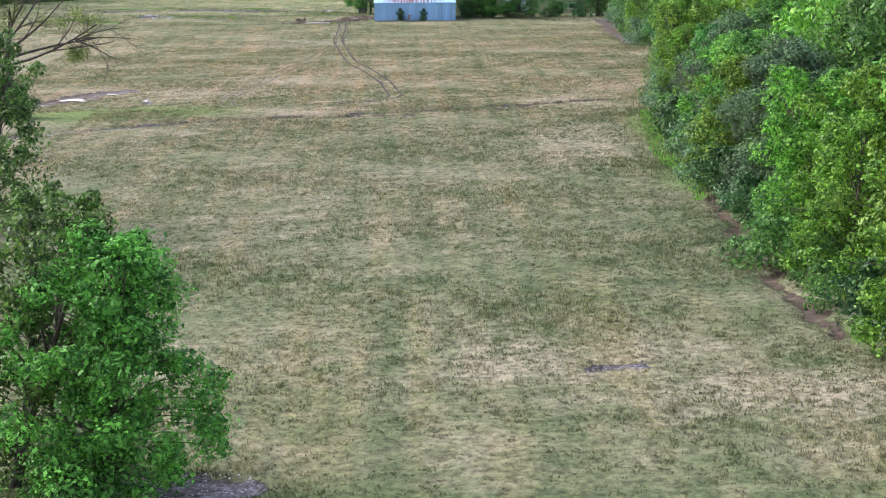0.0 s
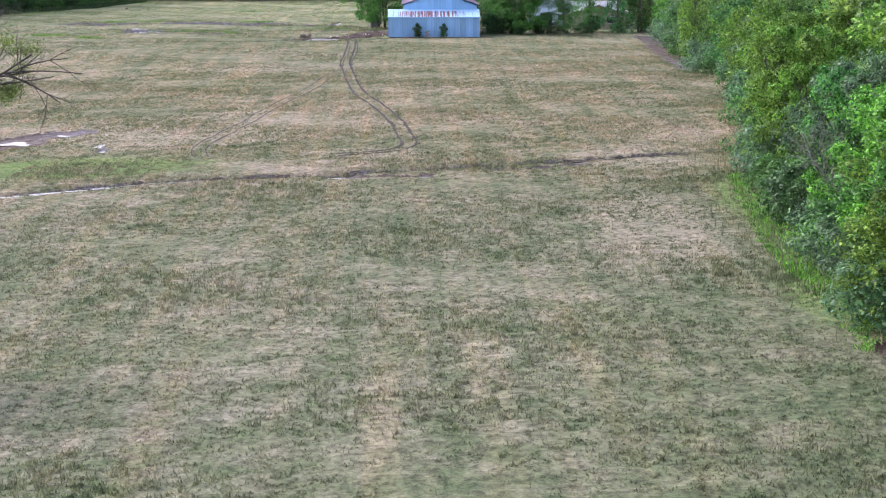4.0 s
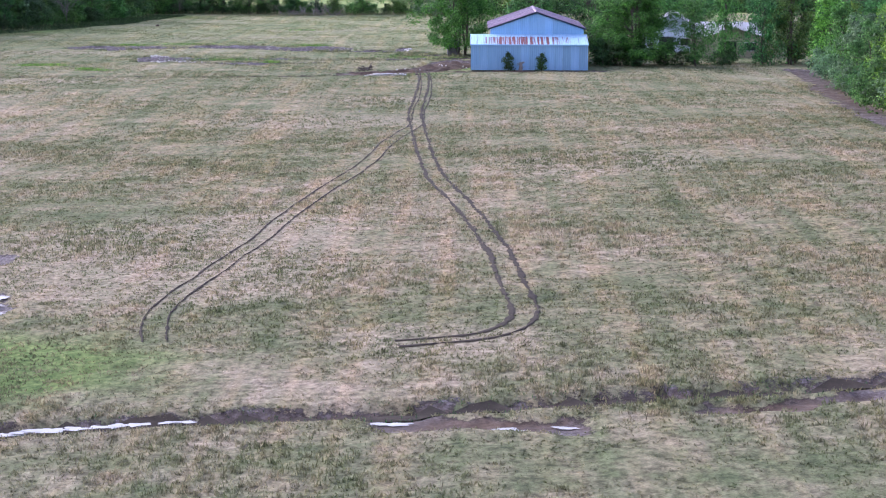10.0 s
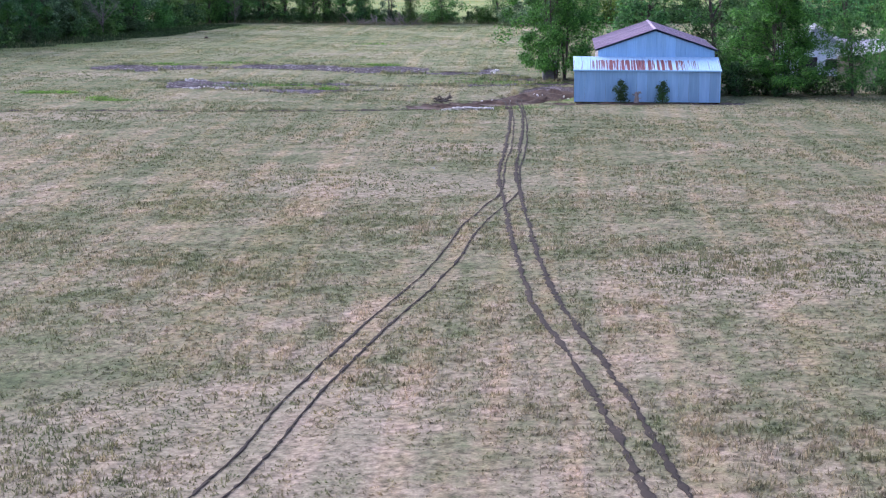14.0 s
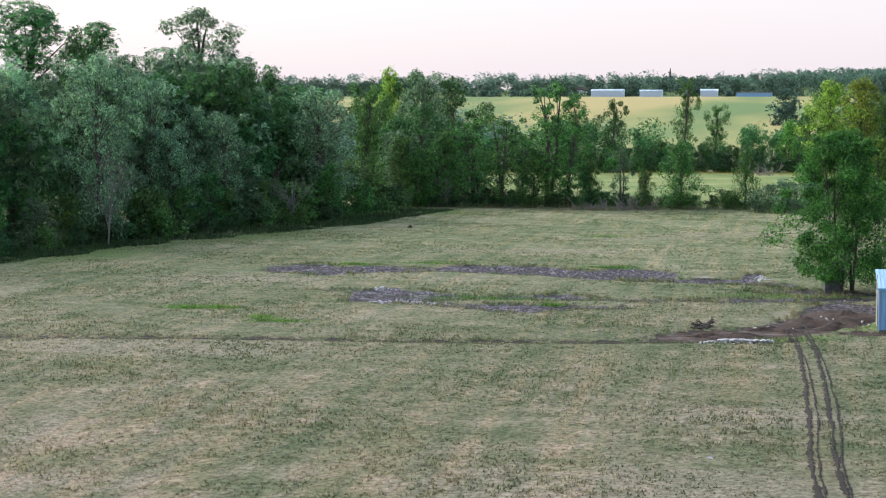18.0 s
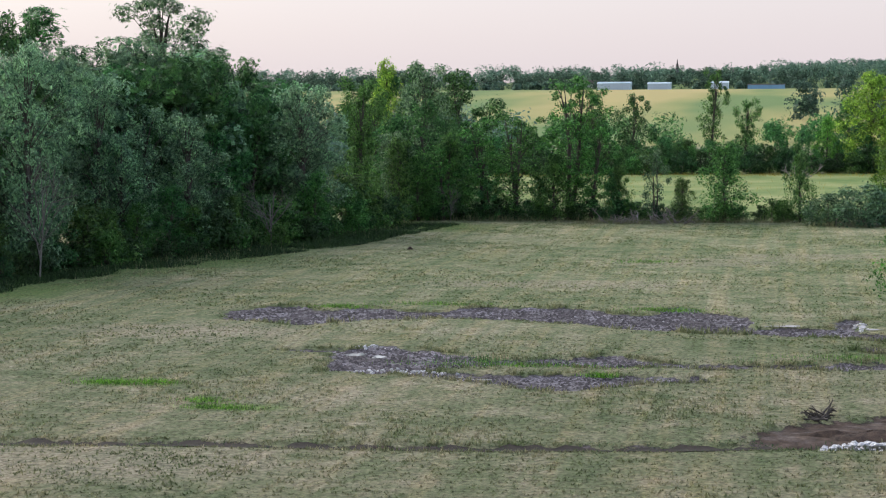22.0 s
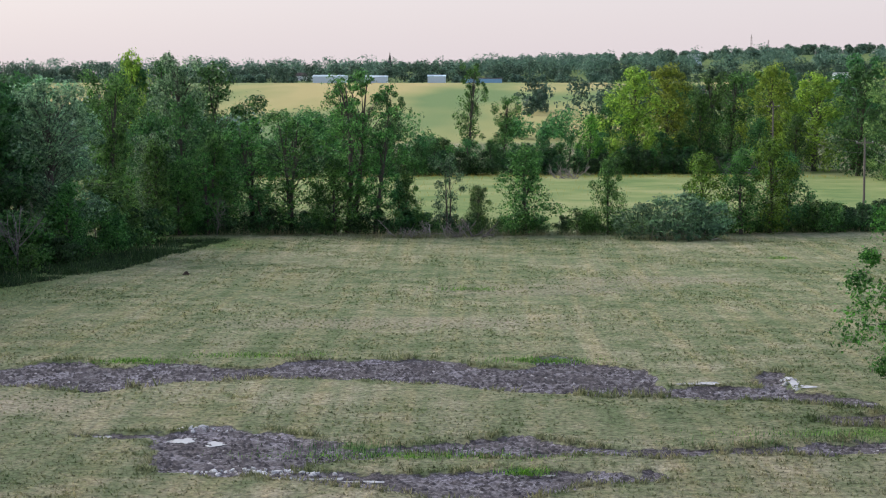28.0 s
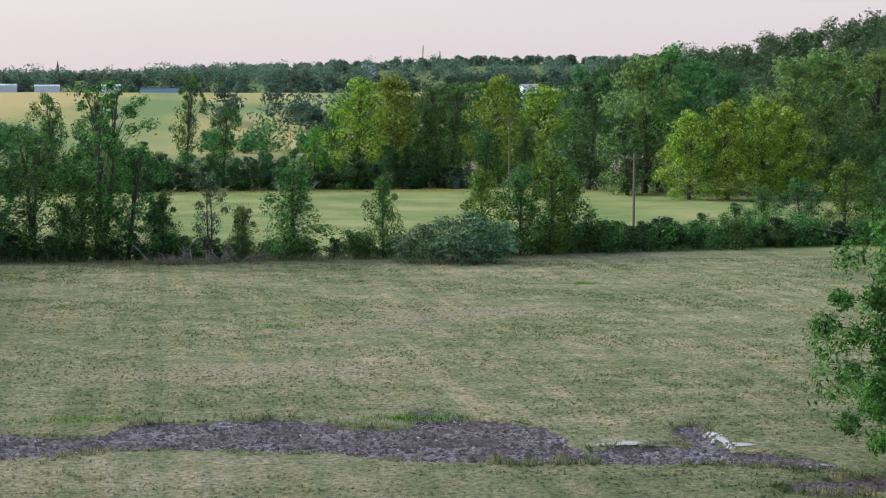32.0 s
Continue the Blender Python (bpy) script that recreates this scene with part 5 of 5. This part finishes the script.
# --- far buildings, poles and wires ---
def shed(name, x, y, wide, deep, eave, ridge, wall, roof, label, rz=0, gable_front=True, door=False, category="building"):
    """A plain gabled building: four walls, two roof slopes, and a door or windows."""
    b = empty(name, x, y, float(land(x, y)) - 0.1, rz, label=label, category=category)
    w, d = wide / 2, deep
    if not gable_front:
        w, d = wide / 2, deep
    for nm, (x0, y0, x1, y1) in (("wall_front", (-w, 0, w, 0.15)), ("wall_back", (-w, d - 0.15, w, d)), ("wall_side", (-w, 0.15, -w + 0.15, d - 0.15)), ("wall_side", (w - 0.15, 0.15, w, d - 0.15))):
        part(nm, box(x0, y0, 0, x1, y1, eave), wall, b)
    o = 0.35
    if gable_front:
        slopes = [[(s * (w + o), -o, eave - 0.1), (0, -o, ridge), (0, d + o, ridge), (s * (w + o), d + o, eave - 0.1)] for s in (-1, 1)]
        ends = [[(-w, yy, eave), (w, yy, eave), (0, yy, ridge - 0.08)] for yy in (0.05, d - 0.05)]
    else:
        slopes = [[(-w - o, yy, eave - 0.1), (w + o, yy, eave - 0.1), (w + o, d / 2, ridge), (-w - o, d / 2, ridge)] for yy in (-o, d + o)]
        ends = [[(xx, 0.05, eave), (xx, d - 0.05, eave), (xx, d / 2, ridge - 0.08)] for xx in (-w + 0.05, w - 0.05)]
    for nm, polys, mat, th in (("roof_slope", slopes, roof, 0.12), ("gable", ends, wall, 0.06)):
        for poly in polys:
            bm = bmesh.new()
            f = bm.faces.new([bm.verts.new(v) for v in poly])
            bmesh.ops.solidify(bm, geom=[f], thickness=th)
            part(nm, bm, mat, b)
    if door:
        dr = part("door", box(-w * 0.45, -0.05, 0.1, w * 0.05, -0.005, min(2.1, eave - 0.3)), DARK, b, "dark doorway")
        part("door_handle", box(w * 0.0, -0.1, 1.0, w * 0.02, -0.05, 1.12), WHITE_TRIM, dr)
        wn_ = part("window", box(w * 0.3, -0.05, 1.0, w * 0.62, -0.005, 1.9), DARK, b, "dark window")
        part("window_frame", box(w * 0.28, -0.08, 1.9, w * 0.64, -0.005, 2.0), WHITE_TRIM, wn_)
        part("window_sill", box(w * 0.28, -0.1, 0.92, w * 0.64, -0.005, 1.0), WHITE_TRIM, wn_)
    return b


shed("garage", 25.8, 22, 8.4, 12, 2.5, 3.8, TAN_WALL, PALE_ROOF, "tan garage with a pale metal roof behind trees", -6, True, True)
shed("house", 19.2, 33, 7.5, 10, 2.9, 5.2, HOUSE_BLUE, PALE_ROOF, "pale blue house with a white roof behind trees", -6, True, True, "house")
shed("house", 25.5, 31, 8.3, 9, 2.4, 3.9, TAN_SIDING, PALE_ROOF, "low tan house with a white roof behind trees", -4, False, True, "house")
shed("house", 15.0, 281, 7.0, 7, 2.0, 3.4, CONCRETE, SHINGLE, "small house with a dark brown roof among trees", 10, False, True, "house")
for x0, x1, z1, label in ((-128, -109, 5.6, "long pale industrial shed on the horizon"), (-99, -86, 5.2, "long white industrial shed on the horizon"), (-63, -53, 5.6, "white industrial shed on the horizon"), (-42, -21, 3.6, "dark blue industrial shed on the horizon")):
    shed("industrial_shed", (x0 + x1) / 2, 1006, x1 - x0, 14, z1 * 0.68, z1 * 0.84, SHED_WHITE if x0 != -42 else BLUE_SHEET, SHED_WHITE if x0 != -42 else SHINGLE, label, 0, False)
shed("industrial_shed", 113, 700, 6, 8, 9.6, 10.6, SHED_WHITE, PALE_ROOF, "white flat building among wooded slopes", 0, False)
shed("house", -150, 1180, 12, 9, 3.2, 5.4, WHITE_TRIM, SHINGLE, "white house on the far wooded slope", 0, False, False, "house")
shed("house", 131, 1395, 10, 8, 6, 9, HOUSE_BLUE, PALE_ROOF, "pale blue hilltop house on the skyline", 0, False, False, "house")


def spire(x, y, top):
    z = float(land(x, y))
    t = empty("church_tower", x, y, z, label="distant church tower with a pointed spire", category="church")
    part("tower", box(-1.1, -1.1, 0, 1.1, 1.1, (top - z) * 0.6, 0.1), CONCRETE, t)
    bm = bmesh.new()
    bmesh.ops.create_cone(bm, segments=8, radius1=1.3, radius2=0.05, depth=(top - z) * 0.42, matrix=Matrix.Translation((0, 0, (top - z) * 0.79)))
    part("spire", bm, SHINGLE, t)


def mast(x, y, top):
    z = float(land(x, y))
    t = empty("radio_mast", x, y, z, label="thin lattice radio mast on the skyline", category="mast")
    for k in range(3):
        a = k * 2.094
        part_np("leg", *tube([(0.9 * math.cos(a), 0.9 * math.sin(a), 0), (0.35 * math.cos(a), 0.35 * math.sin(a), top - z)], [0.16, 0.12], 4), POLE_WOOD, t)
    for k in range(1, 8):
        h = (top - z) * k / 8
        part("brace", box(-0.7, -0.7, h, 0.7, 0.7, h + 0.25), POLE_WOOD, t)


spire(-98.5, 1300, 39.2)
mast(188.4, 1500, 56.5)
mast(202.4, 1500, 52)


def utility_pole(x, y, h, rz):
    p = empty("utility_pole", x, y, float(land(x, y)) - 0.05, rz, label="weathered wooden utility pole with a crossarm", category="utility pole", group="utility poles")
    part_np("pole", *tube([(0, 0, 0), (0, 0, h * 0.5), (0, 0, h)], [0.17, 0.15, 0.12], 8), POLE_WOOD, p, "", True)
    arm = part("crossarm", box(-1.1, -0.06, h - 0.7, 1.1, 0.06, h - 0.56, 0.01), POLE_WOOD, p)
    for k in (-1.0, 0.0, 1.0):
        part_np("insulator", *tube([(k, 0, h - 0.56), (k, 0, h - 0.5), (k, 0, h - 0.4)], [0.05, 0.07, 0.03], 6), WHITE_TRIM, arm, "pale insulator")
    return p


POLES = [(10, 45, 9.0), (14.7, 165, 10.0), (16.4, 250, 13.4), (14.5, 330, 16.0)]
for x, y, h in POLES:
    utility_pole(x, y, h, 8)
for (ax, ay, ah), (bx, by, bh) in zip(POLES, POLES[1:]):
    for k, drop in ((-1.0, 0.45), (1.0, 0.45), (0.0, 1.9)):
        t = np.linspace(0, 1, 25)
        za, zb = float(land(ax, ay)) + ah - drop, float(land(bx, by)) + bh - drop
        line = np.stack([ax + k + (bx - ax) * t, ay + (by - ay) * t, za + (zb - za) * t - 4 * 1.6 * t * (1 - t)], -1)
        tagged(part_np("overhead_wire", *tube(line, np.full(25, 0.014), 4), WIRE), "thin sagging overhead wire between utility poles", "wire", "overhead wires")


# --- round the barn: earth heap, tank, stones ---
def heap(x, y, rx, ry, h, seed, label, mat=SOIL, name="earth_mound"):
    """An uneven heap of loose earth."""
    n, m = 22, 12
    rng = np.random.default_rng(seed)
    a, r = np.meshgrid(np.arange(n) * 2 * np.pi / n, np.linspace(0, 1, m), indexing="ij")
    lump = 1 + 0.22 * np.sin(3 * a + seed) + 0.15 * np.sin(5 * a + 2 * seed)
    px, py = rx * r * np.cos(a) * lump, ry * r * np.sin(a) * lump
    pz = h * np.clip(1 - r * r, 0, 1) * (1 + 0.35 * np.sin(px * 2.3 + seed) * np.cos(py * 2.9)) + rng.normal(0, 0.04, r.shape) * (1 - r) - 0.12 * r
    v = np.stack([px, py, pz], -1).reshape(-1, 3)
    i, j = np.meshgrid(np.arange(n), np.arange(m - 1), indexing="ij")
    q = np.stack([i * m + j, i * m + j + 1, (i + 1) % n * m + j + 1, (i + 1) % n * m + j], -1).reshape(-1, 4)
    o = part_np(name, v, q, mat)
    o.location = (x, y, float(land(x, y)) - 0.16)
    return tagged(o, label, "earth heap", "mounds of dug earth")


heap(-8.6, 7.5, 3.2, 3.8, 0.5, 1, "heap of loose brown earth beside the barn")
heap(-11.2, 4.0, 2.4, 2.2, 0.4, 2, "low heap of reddish-brown dug earth")
heap(-9.0, 2.0, 2.2, 1.3, 0.35, 3, "low dark ridge of turned earth")
heap(-13.5, 0.5, 2.0, 1.0, 0.28, 4, "low dark ridge of turned earth")
heap(-2.0, -1.4, 5.0, 0.7, 0.22, 5, "long dark strip of turned earth before the barn")
heap(-16.2, -4.6, 3.4, 0.9, 0.3, 6, "dark earth bank above a stone-filled ditch")


def tank():
    t = empty("concrete_tank", -8.95, 26.6, 0, 4, label="square weathered concrete tank under a tree", category="tank")
    part("body", box(-0.7, -0.68, -0.1, 0.7, 0.68, 1.8, 0.04), CONCRETE, t)
    part("rim", box(-0.74, -0.72, 1.68, 0.74, 0.72, 1.79, 0.02), CONCRETE, t, "cracked concrete rim")
    part("panel", box(-0.42, -0.71, 0.15, 0.1, -0.675, 1.55, 0.01), CONCRETE, t, "darker patched face")


tank()


def stone_meshes():
    out = []
    for k in range(4):
        rng = np.random.default_rng(50 + k)
        bm = bmesh.new()
        bmesh.ops.create_icosphere(bm, subdivisions=1, radius=0.5)
        for v in bm.verts:
            v.co = v.co * rng.uniform(0.7, 1.2)
            v.co.z *= 0.7
        me = bpy.data.meshes.new("stone")
        bm.to_mesh(me)
        bm.free()
        me.materials.append(STONE)
        out.append(me)
    return out


STONES = stone_meshes()


def stones(name, x, y, rx, ry, n, size, seed, label, lift=0.0):
    r = random.Random(seed)
    s = empty(name, x, y, 0, label=label, category="stones")
    for k in range(n):
        a, d = r.uniform(0, 6.28), math.sqrt(r.random())
        px, py, w = math.cos(a) * d * rx, math.sin(a) * d * ry, size * r.uniform(0.5, 1.4)
        o = new("stone", r.choice(STONES))
        o.parent = s
        o.matrix_local = pose(px, py, float(land(x + px, y + py)) + w * 0.2 + lift + (1 - d) * 0.25, r.uniform(-30, 30), r.uniform(-30, 30), r.uniform(0, 360)) @ Matrix.Diagonal((w, w * r.uniform(0.7, 1.2), w * 0.8, 1))


stones("stone_fill", -16.0, -7.5, 2.5, 1.0, 290, 0.27, 8, "broken white stones filling a ditch end", 0.22)
stones("scattered_stones", -9.5, 3.5, 3.2, 3.5, 6, 0.26, 9, "few pale stones and scraps on bare earth")
stones("scattered_stones", -13.6, -0.5, 2.0, 1.2, 3, 0.22, 10, "few pale stones beside the wheel tracks")


def stump(x, y):
    rng = np.random.default_rng(3)
    s = empty("dead_stump", x, y, 0, label="grey-brown dead stump before the barn wall", category="stump")
    part_np("stem", *tube([(0, 0, -0.05), (0.05, 0, 0.5), (0.0, 0.02, 0.95)], [0.26, 0.18, 0.12], 7), DEADWOOD, s, "", True)
    for k in range(5):
        part_np("stub", *joined(branching(rng, (0, 0, 0.35 + 0.12 * k), (rng.normal(0, 1), rng.normal(0, 0.6), 0.6), 0.5, 0.05, 1)), DEADWOOD, s)


stump(-1.0, -0.8)


# --- standing water and wet gravel ---
def puddle(x, y, rx, ry, rz, lift, seed, label="shallow puddle with the sky's glint put into its pale colour"):
    n = 36
    a = np.arange(n) * 2 * np.pi / n
    r = 1 + 0.28 * np.sin(2 * a + seed) + 0.2 * np.sin(3 * a + 1.7 * seed) + 0.15 * np.sin(7 * a + seed * 3)
    v = np.concatenate([[[0, 0, 0]], np.stack([rx * r * np.cos(a), ry * r * np.sin(a), 0 * a], -1)])
    f = np.stack([np.zeros(n, int), 1 + np.arange(n), 1 + (np.arange(n) + 1) % n], -1)
    o = part_np("puddle", v, f, WATER)
    o.matrix_world = pose(x, y, float(land(x, y)) + lift, 0, 0, rz)
    return tagged(o, label, "puddle", "", "structure")


r = random.Random(21)
for k in range(30):
    t = k / 29
    x = -33 + 18 * t + r.uniform(-0.3, 0.3)
    k0 = next(i for i in range(len(DITCH_NEAR) - 1) if DITCH_NEAR[i + 1][0] >= x)
    (ax, ay), (bx, by) = DITCH_NEAR[k0], DITCH_NEAR[k0 + 1]
    puddle(x, ay + (by - ay) * (x - ax) / (bx - ax) - 0.05, r.uniform(0.25, 0.75) * (1.3 - 0.6 * t), r.uniform(0.22, 0.42) * (1.1 - 0.5 * t), r.uniform(8, 24), 0.29, k, "ditch water with the sky's glint put into its pale colour")
for x, y, rx, ry in ((-36, -130.6, 2.4, 1.3), (-34.4, -124.8, 1.4, 1.0), (-33.6, -126, 0.6, 0.4), (-31.4, -120.6, 0.5, 0.5), (-31, -122, 0.4, 0.3), (-27, -129.5, 0.4, 0.5), (-26.2, -133.5, 0.25, 0.8), (-26.8, -131.5, 0.5, 0.25), (-33, -128.5, 0.7, 0.3), (-7.4, -152.0, 0.6, 0.15), (-5.6, -152.1, 0.4, 0.12), (-8.2, -153.5, 0.6, 0.25), (-4.4, -154.6, 0.5, 0.2), (-2.6, -154.6, 0.4, 0.15),
                     (-14.8, 36.6, 0.25, 1.3), (-14.2, 34.8, 0.6, 0.3), (-11.6, 30.3, 0.4, 0.4), (-50.2, 20.2, 0.35, 0.6), (-46.2, 19.4, 0.5, 0.8), (-44.6, 18.6, 0.5, 0.5), (-40.5, 11.0, 0.8, 0.2), (-38.8, 10.8, 0.9, 0.25), (-37, 10.3, 0.7, 0.2), (-29.2, 12.0, 0.4, 0.3), (-50, 43.2, 0.5, 0.5), (-20, 36, 1.0, 0.5), (-12.5, 18, 0.9, 0.4),
                     (-10.4, -257.4, 0.35, 0.2), (-16, -47.5, 0.12, 0.3)):
    puddle(x, y, rx, ry, 0, 0.04 - 0.2 * float(step01(bare(np.array([x]), np.array([y]))[0], -0.25, 0.35)), int(abs(x * 7 + y * 3)))


def reeds(name, places, seed, tall, label, mat):
    """Upright dead stalks and rushes in the wet places."""
    rng = np.random.default_rng(seed)
    pts = np.concatenate([np.stack([rng.normal(x, sx, n), rng.normal(y, sy, n)], -1) for x, y, sx, sy, n in places])
    n = len(pts)
    h, lean, w = tall * rng.uniform(0.5, 1.2, n), rng.normal(0, 0.10, (n, 2)), 0.02
    a = rng.uniform(0, 3.14, n)
    z = land(pts[:, 0], pts[:, 1]) - 0.05
    dx, dy = np.cos(a) * w, np.sin(a) * w
    v = np.stack([np.stack([pts[:, 0] - dx, pts[:, 1] - dy, z], -1), np.stack([pts[:, 0] + dx, pts[:, 1] + dy, z], -1), np.stack([pts[:, 0] + lean[:, 0], pts[:, 1] + lean[:, 1], z + h], -1)], 1).reshape(-1, 3)
    return tagged(part_np(name, v, np.arange(3 * n).reshape(-1, 3), mat), label, "rushes", "", "stuff")


def clods(name, n, x0, x1, y0, y1, size, seed, label, mat, deep):
    """Lumps of loose earth on the stripped places, too many to count."""
    rng = np.random.default_rng(seed)
    x, y = rng.uniform(x0, x1, n), rng.uniform(y0, y1, n)
    ok = bare(x, y) > deep
    x, y = x[ok], y[ok]
    m = len(x)
    w, z = size * rng.uniform(0.4, 1.5, m), land(x, y) - 0.2
    a = rng.uniform(0, 6.28, m)[:, None] + np.arange(4) * 1.571
    rim = np.stack([x[:, None] + np.cos(a) * w[:, None] * rng.uniform(0.6, 1.2, (m, 4)), y[:, None] + np.sin(a) * w[:, None] * rng.uniform(0.6, 1.2, (m, 4)), np.repeat(z[:, None], 4, 1)], -1)
    top = np.stack([x + rng.normal(0, 0.2, m) * w, y + rng.normal(0, 0.2, m) * w, z + w * rng.uniform(0.4, 0.9, m)], -1)[:, None]
    v = np.concatenate([rim, top], 1).reshape(-1, 3)
    k = np.arange(m)[:, None] * 5
    f = np.concatenate([np.concatenate([k + i, k + (i + 1) % 4, k + 4], 1) for i in range(4)])
    return tagged(part_np(name, v, f, mat), label, "earth clods", "", "stuff")


clods("earth_clods", 26000, -62, -4, 4, 50, 0.13, 31, "dark clods of loose earth on stripped ground", CLOD, 0.2)
clods("pale_clods", 1100, -62, -4, 4, 50, 0.10, 32, "pale stones and dried crusts on stripped ground", STONE_GREY, 0.1)
stones("pale_stones", -41.8, 11.3, 3.6, 0.3, 70, 0.2, 33, "pale flat stones along the edge of stripped ground", -0.1)
stones("pale_stones", -45.6, 21.6, 1.6, 0.5, 30, 0.2, 34, "few pale stones at the edge of stripped ground", -0.1)
stones("pale_stones", -14.9, 36.5, 0.6, 2.2, 30, 0.2, 35, "pale stones along a shallow muddy channel", -0.1)
reeds("rushes", [(-38, 16.5, 1.6, 0.8, 220), (-16, 19.5, 2.5, 0.8, 160), (-33, 15.5, 2, 0.5, 90), (-20, 18, 2, 0.6, 80)], 1, 0.6, "thin dark rushes standing in wet mud", LEAF_DARK)
reeds("dead_stalks", [(-12, -166, 5, 3, 260), (-20, -168, 4, 3, 150), (-4, -176, 6, 4, 260), (-22, -110, 3, 5, 150), (0, -116, 4, 6, 150), (-3, -204, 3.5, 14, 300), (-14, -190, 6, 8, 200), (-30, -60, 6, 10, 150)], 2, 0.34, "thin dead weed stalks among the grass", STALK)
reeds("tall_grass", [(-34, 139, 4, 0.8, 900), (-12, 133, 4, 0.6, 700), (-40, 136, 3, 0.6, 600), (-22, 139, 4, 0.7, 600), (-55, 138, 5, 0.7, 600), (6, 145, 6, 0.7, 600), (-78, 84, 5, 12, 900), (-70, 118, 3, 6, 700), (17, -165, 1.2, 12, 900), (14, -190, 1, 10, 700)], 3, 0.9, "tall rank grass along the hedge foot", GRASS)
stones("wet_gravel", -9.4, -256.9, 1.9, 1.2, 110, 0.055, 12, "pale wet gravel on bare ground under a tree")
reeds("meadow_flowers", [(-70, 262, 25, 2.5, 1200), (-20, 270, 22, 2.0, 1600), (10, 270, 12, 4, 700), (-40, 225, 30, 22, 900)], 6, 0.7, "yellow meadow flowers along the far meadow edge", PETAL)
heap(-57.9, 95.6, 0.55, 0.4, 0.4, 9, "small dark mound in the pasture", SOIL, "molehill")
reeds("green_weeds", [(-57, 5.4, 1.0, 0.4, 900), (-54.6, 5.8, 0.8, 0.35, 700), (-48.6, -2.0, 0.9, 0.3, 700), (-50, 0.2, 0.7, 0.3, 500), (-30.3, 11.6, 0.5, 0.25, 500), (-28.6, 44.5, 1.6, 0.5, 1200), (-53, 43.6, 1.2, 0.5, 900), (-33, 84, 1.6, 0.6, 700), (-3.7, 112.3, 0.7, 0.4, 400), (-35, 15.0, 3.5, 0.4, 900), (-15, 20.5, 3.0, 0.5, 500), (-46, 46, 2.5, 0.5, 900)], 4, 0.34, "clumps of rank bright-green weeds", LEAF_SPRING)

reeds("ditch_weeds", [(x + k, y + k * 0.4, 1.8, 0.32, 170) for x, y in DITCH_NEAR[1:] for k in (-1.5, 1.5)] + [(x + k, y + 0.1 * k, 2.6, 0.3, 220) for x, y in DITCH_FAR[1:] for k in (-4, 0, 4)], 15, 0.2, "dark weeds growing in the ditches", LEAF_SHRUB)
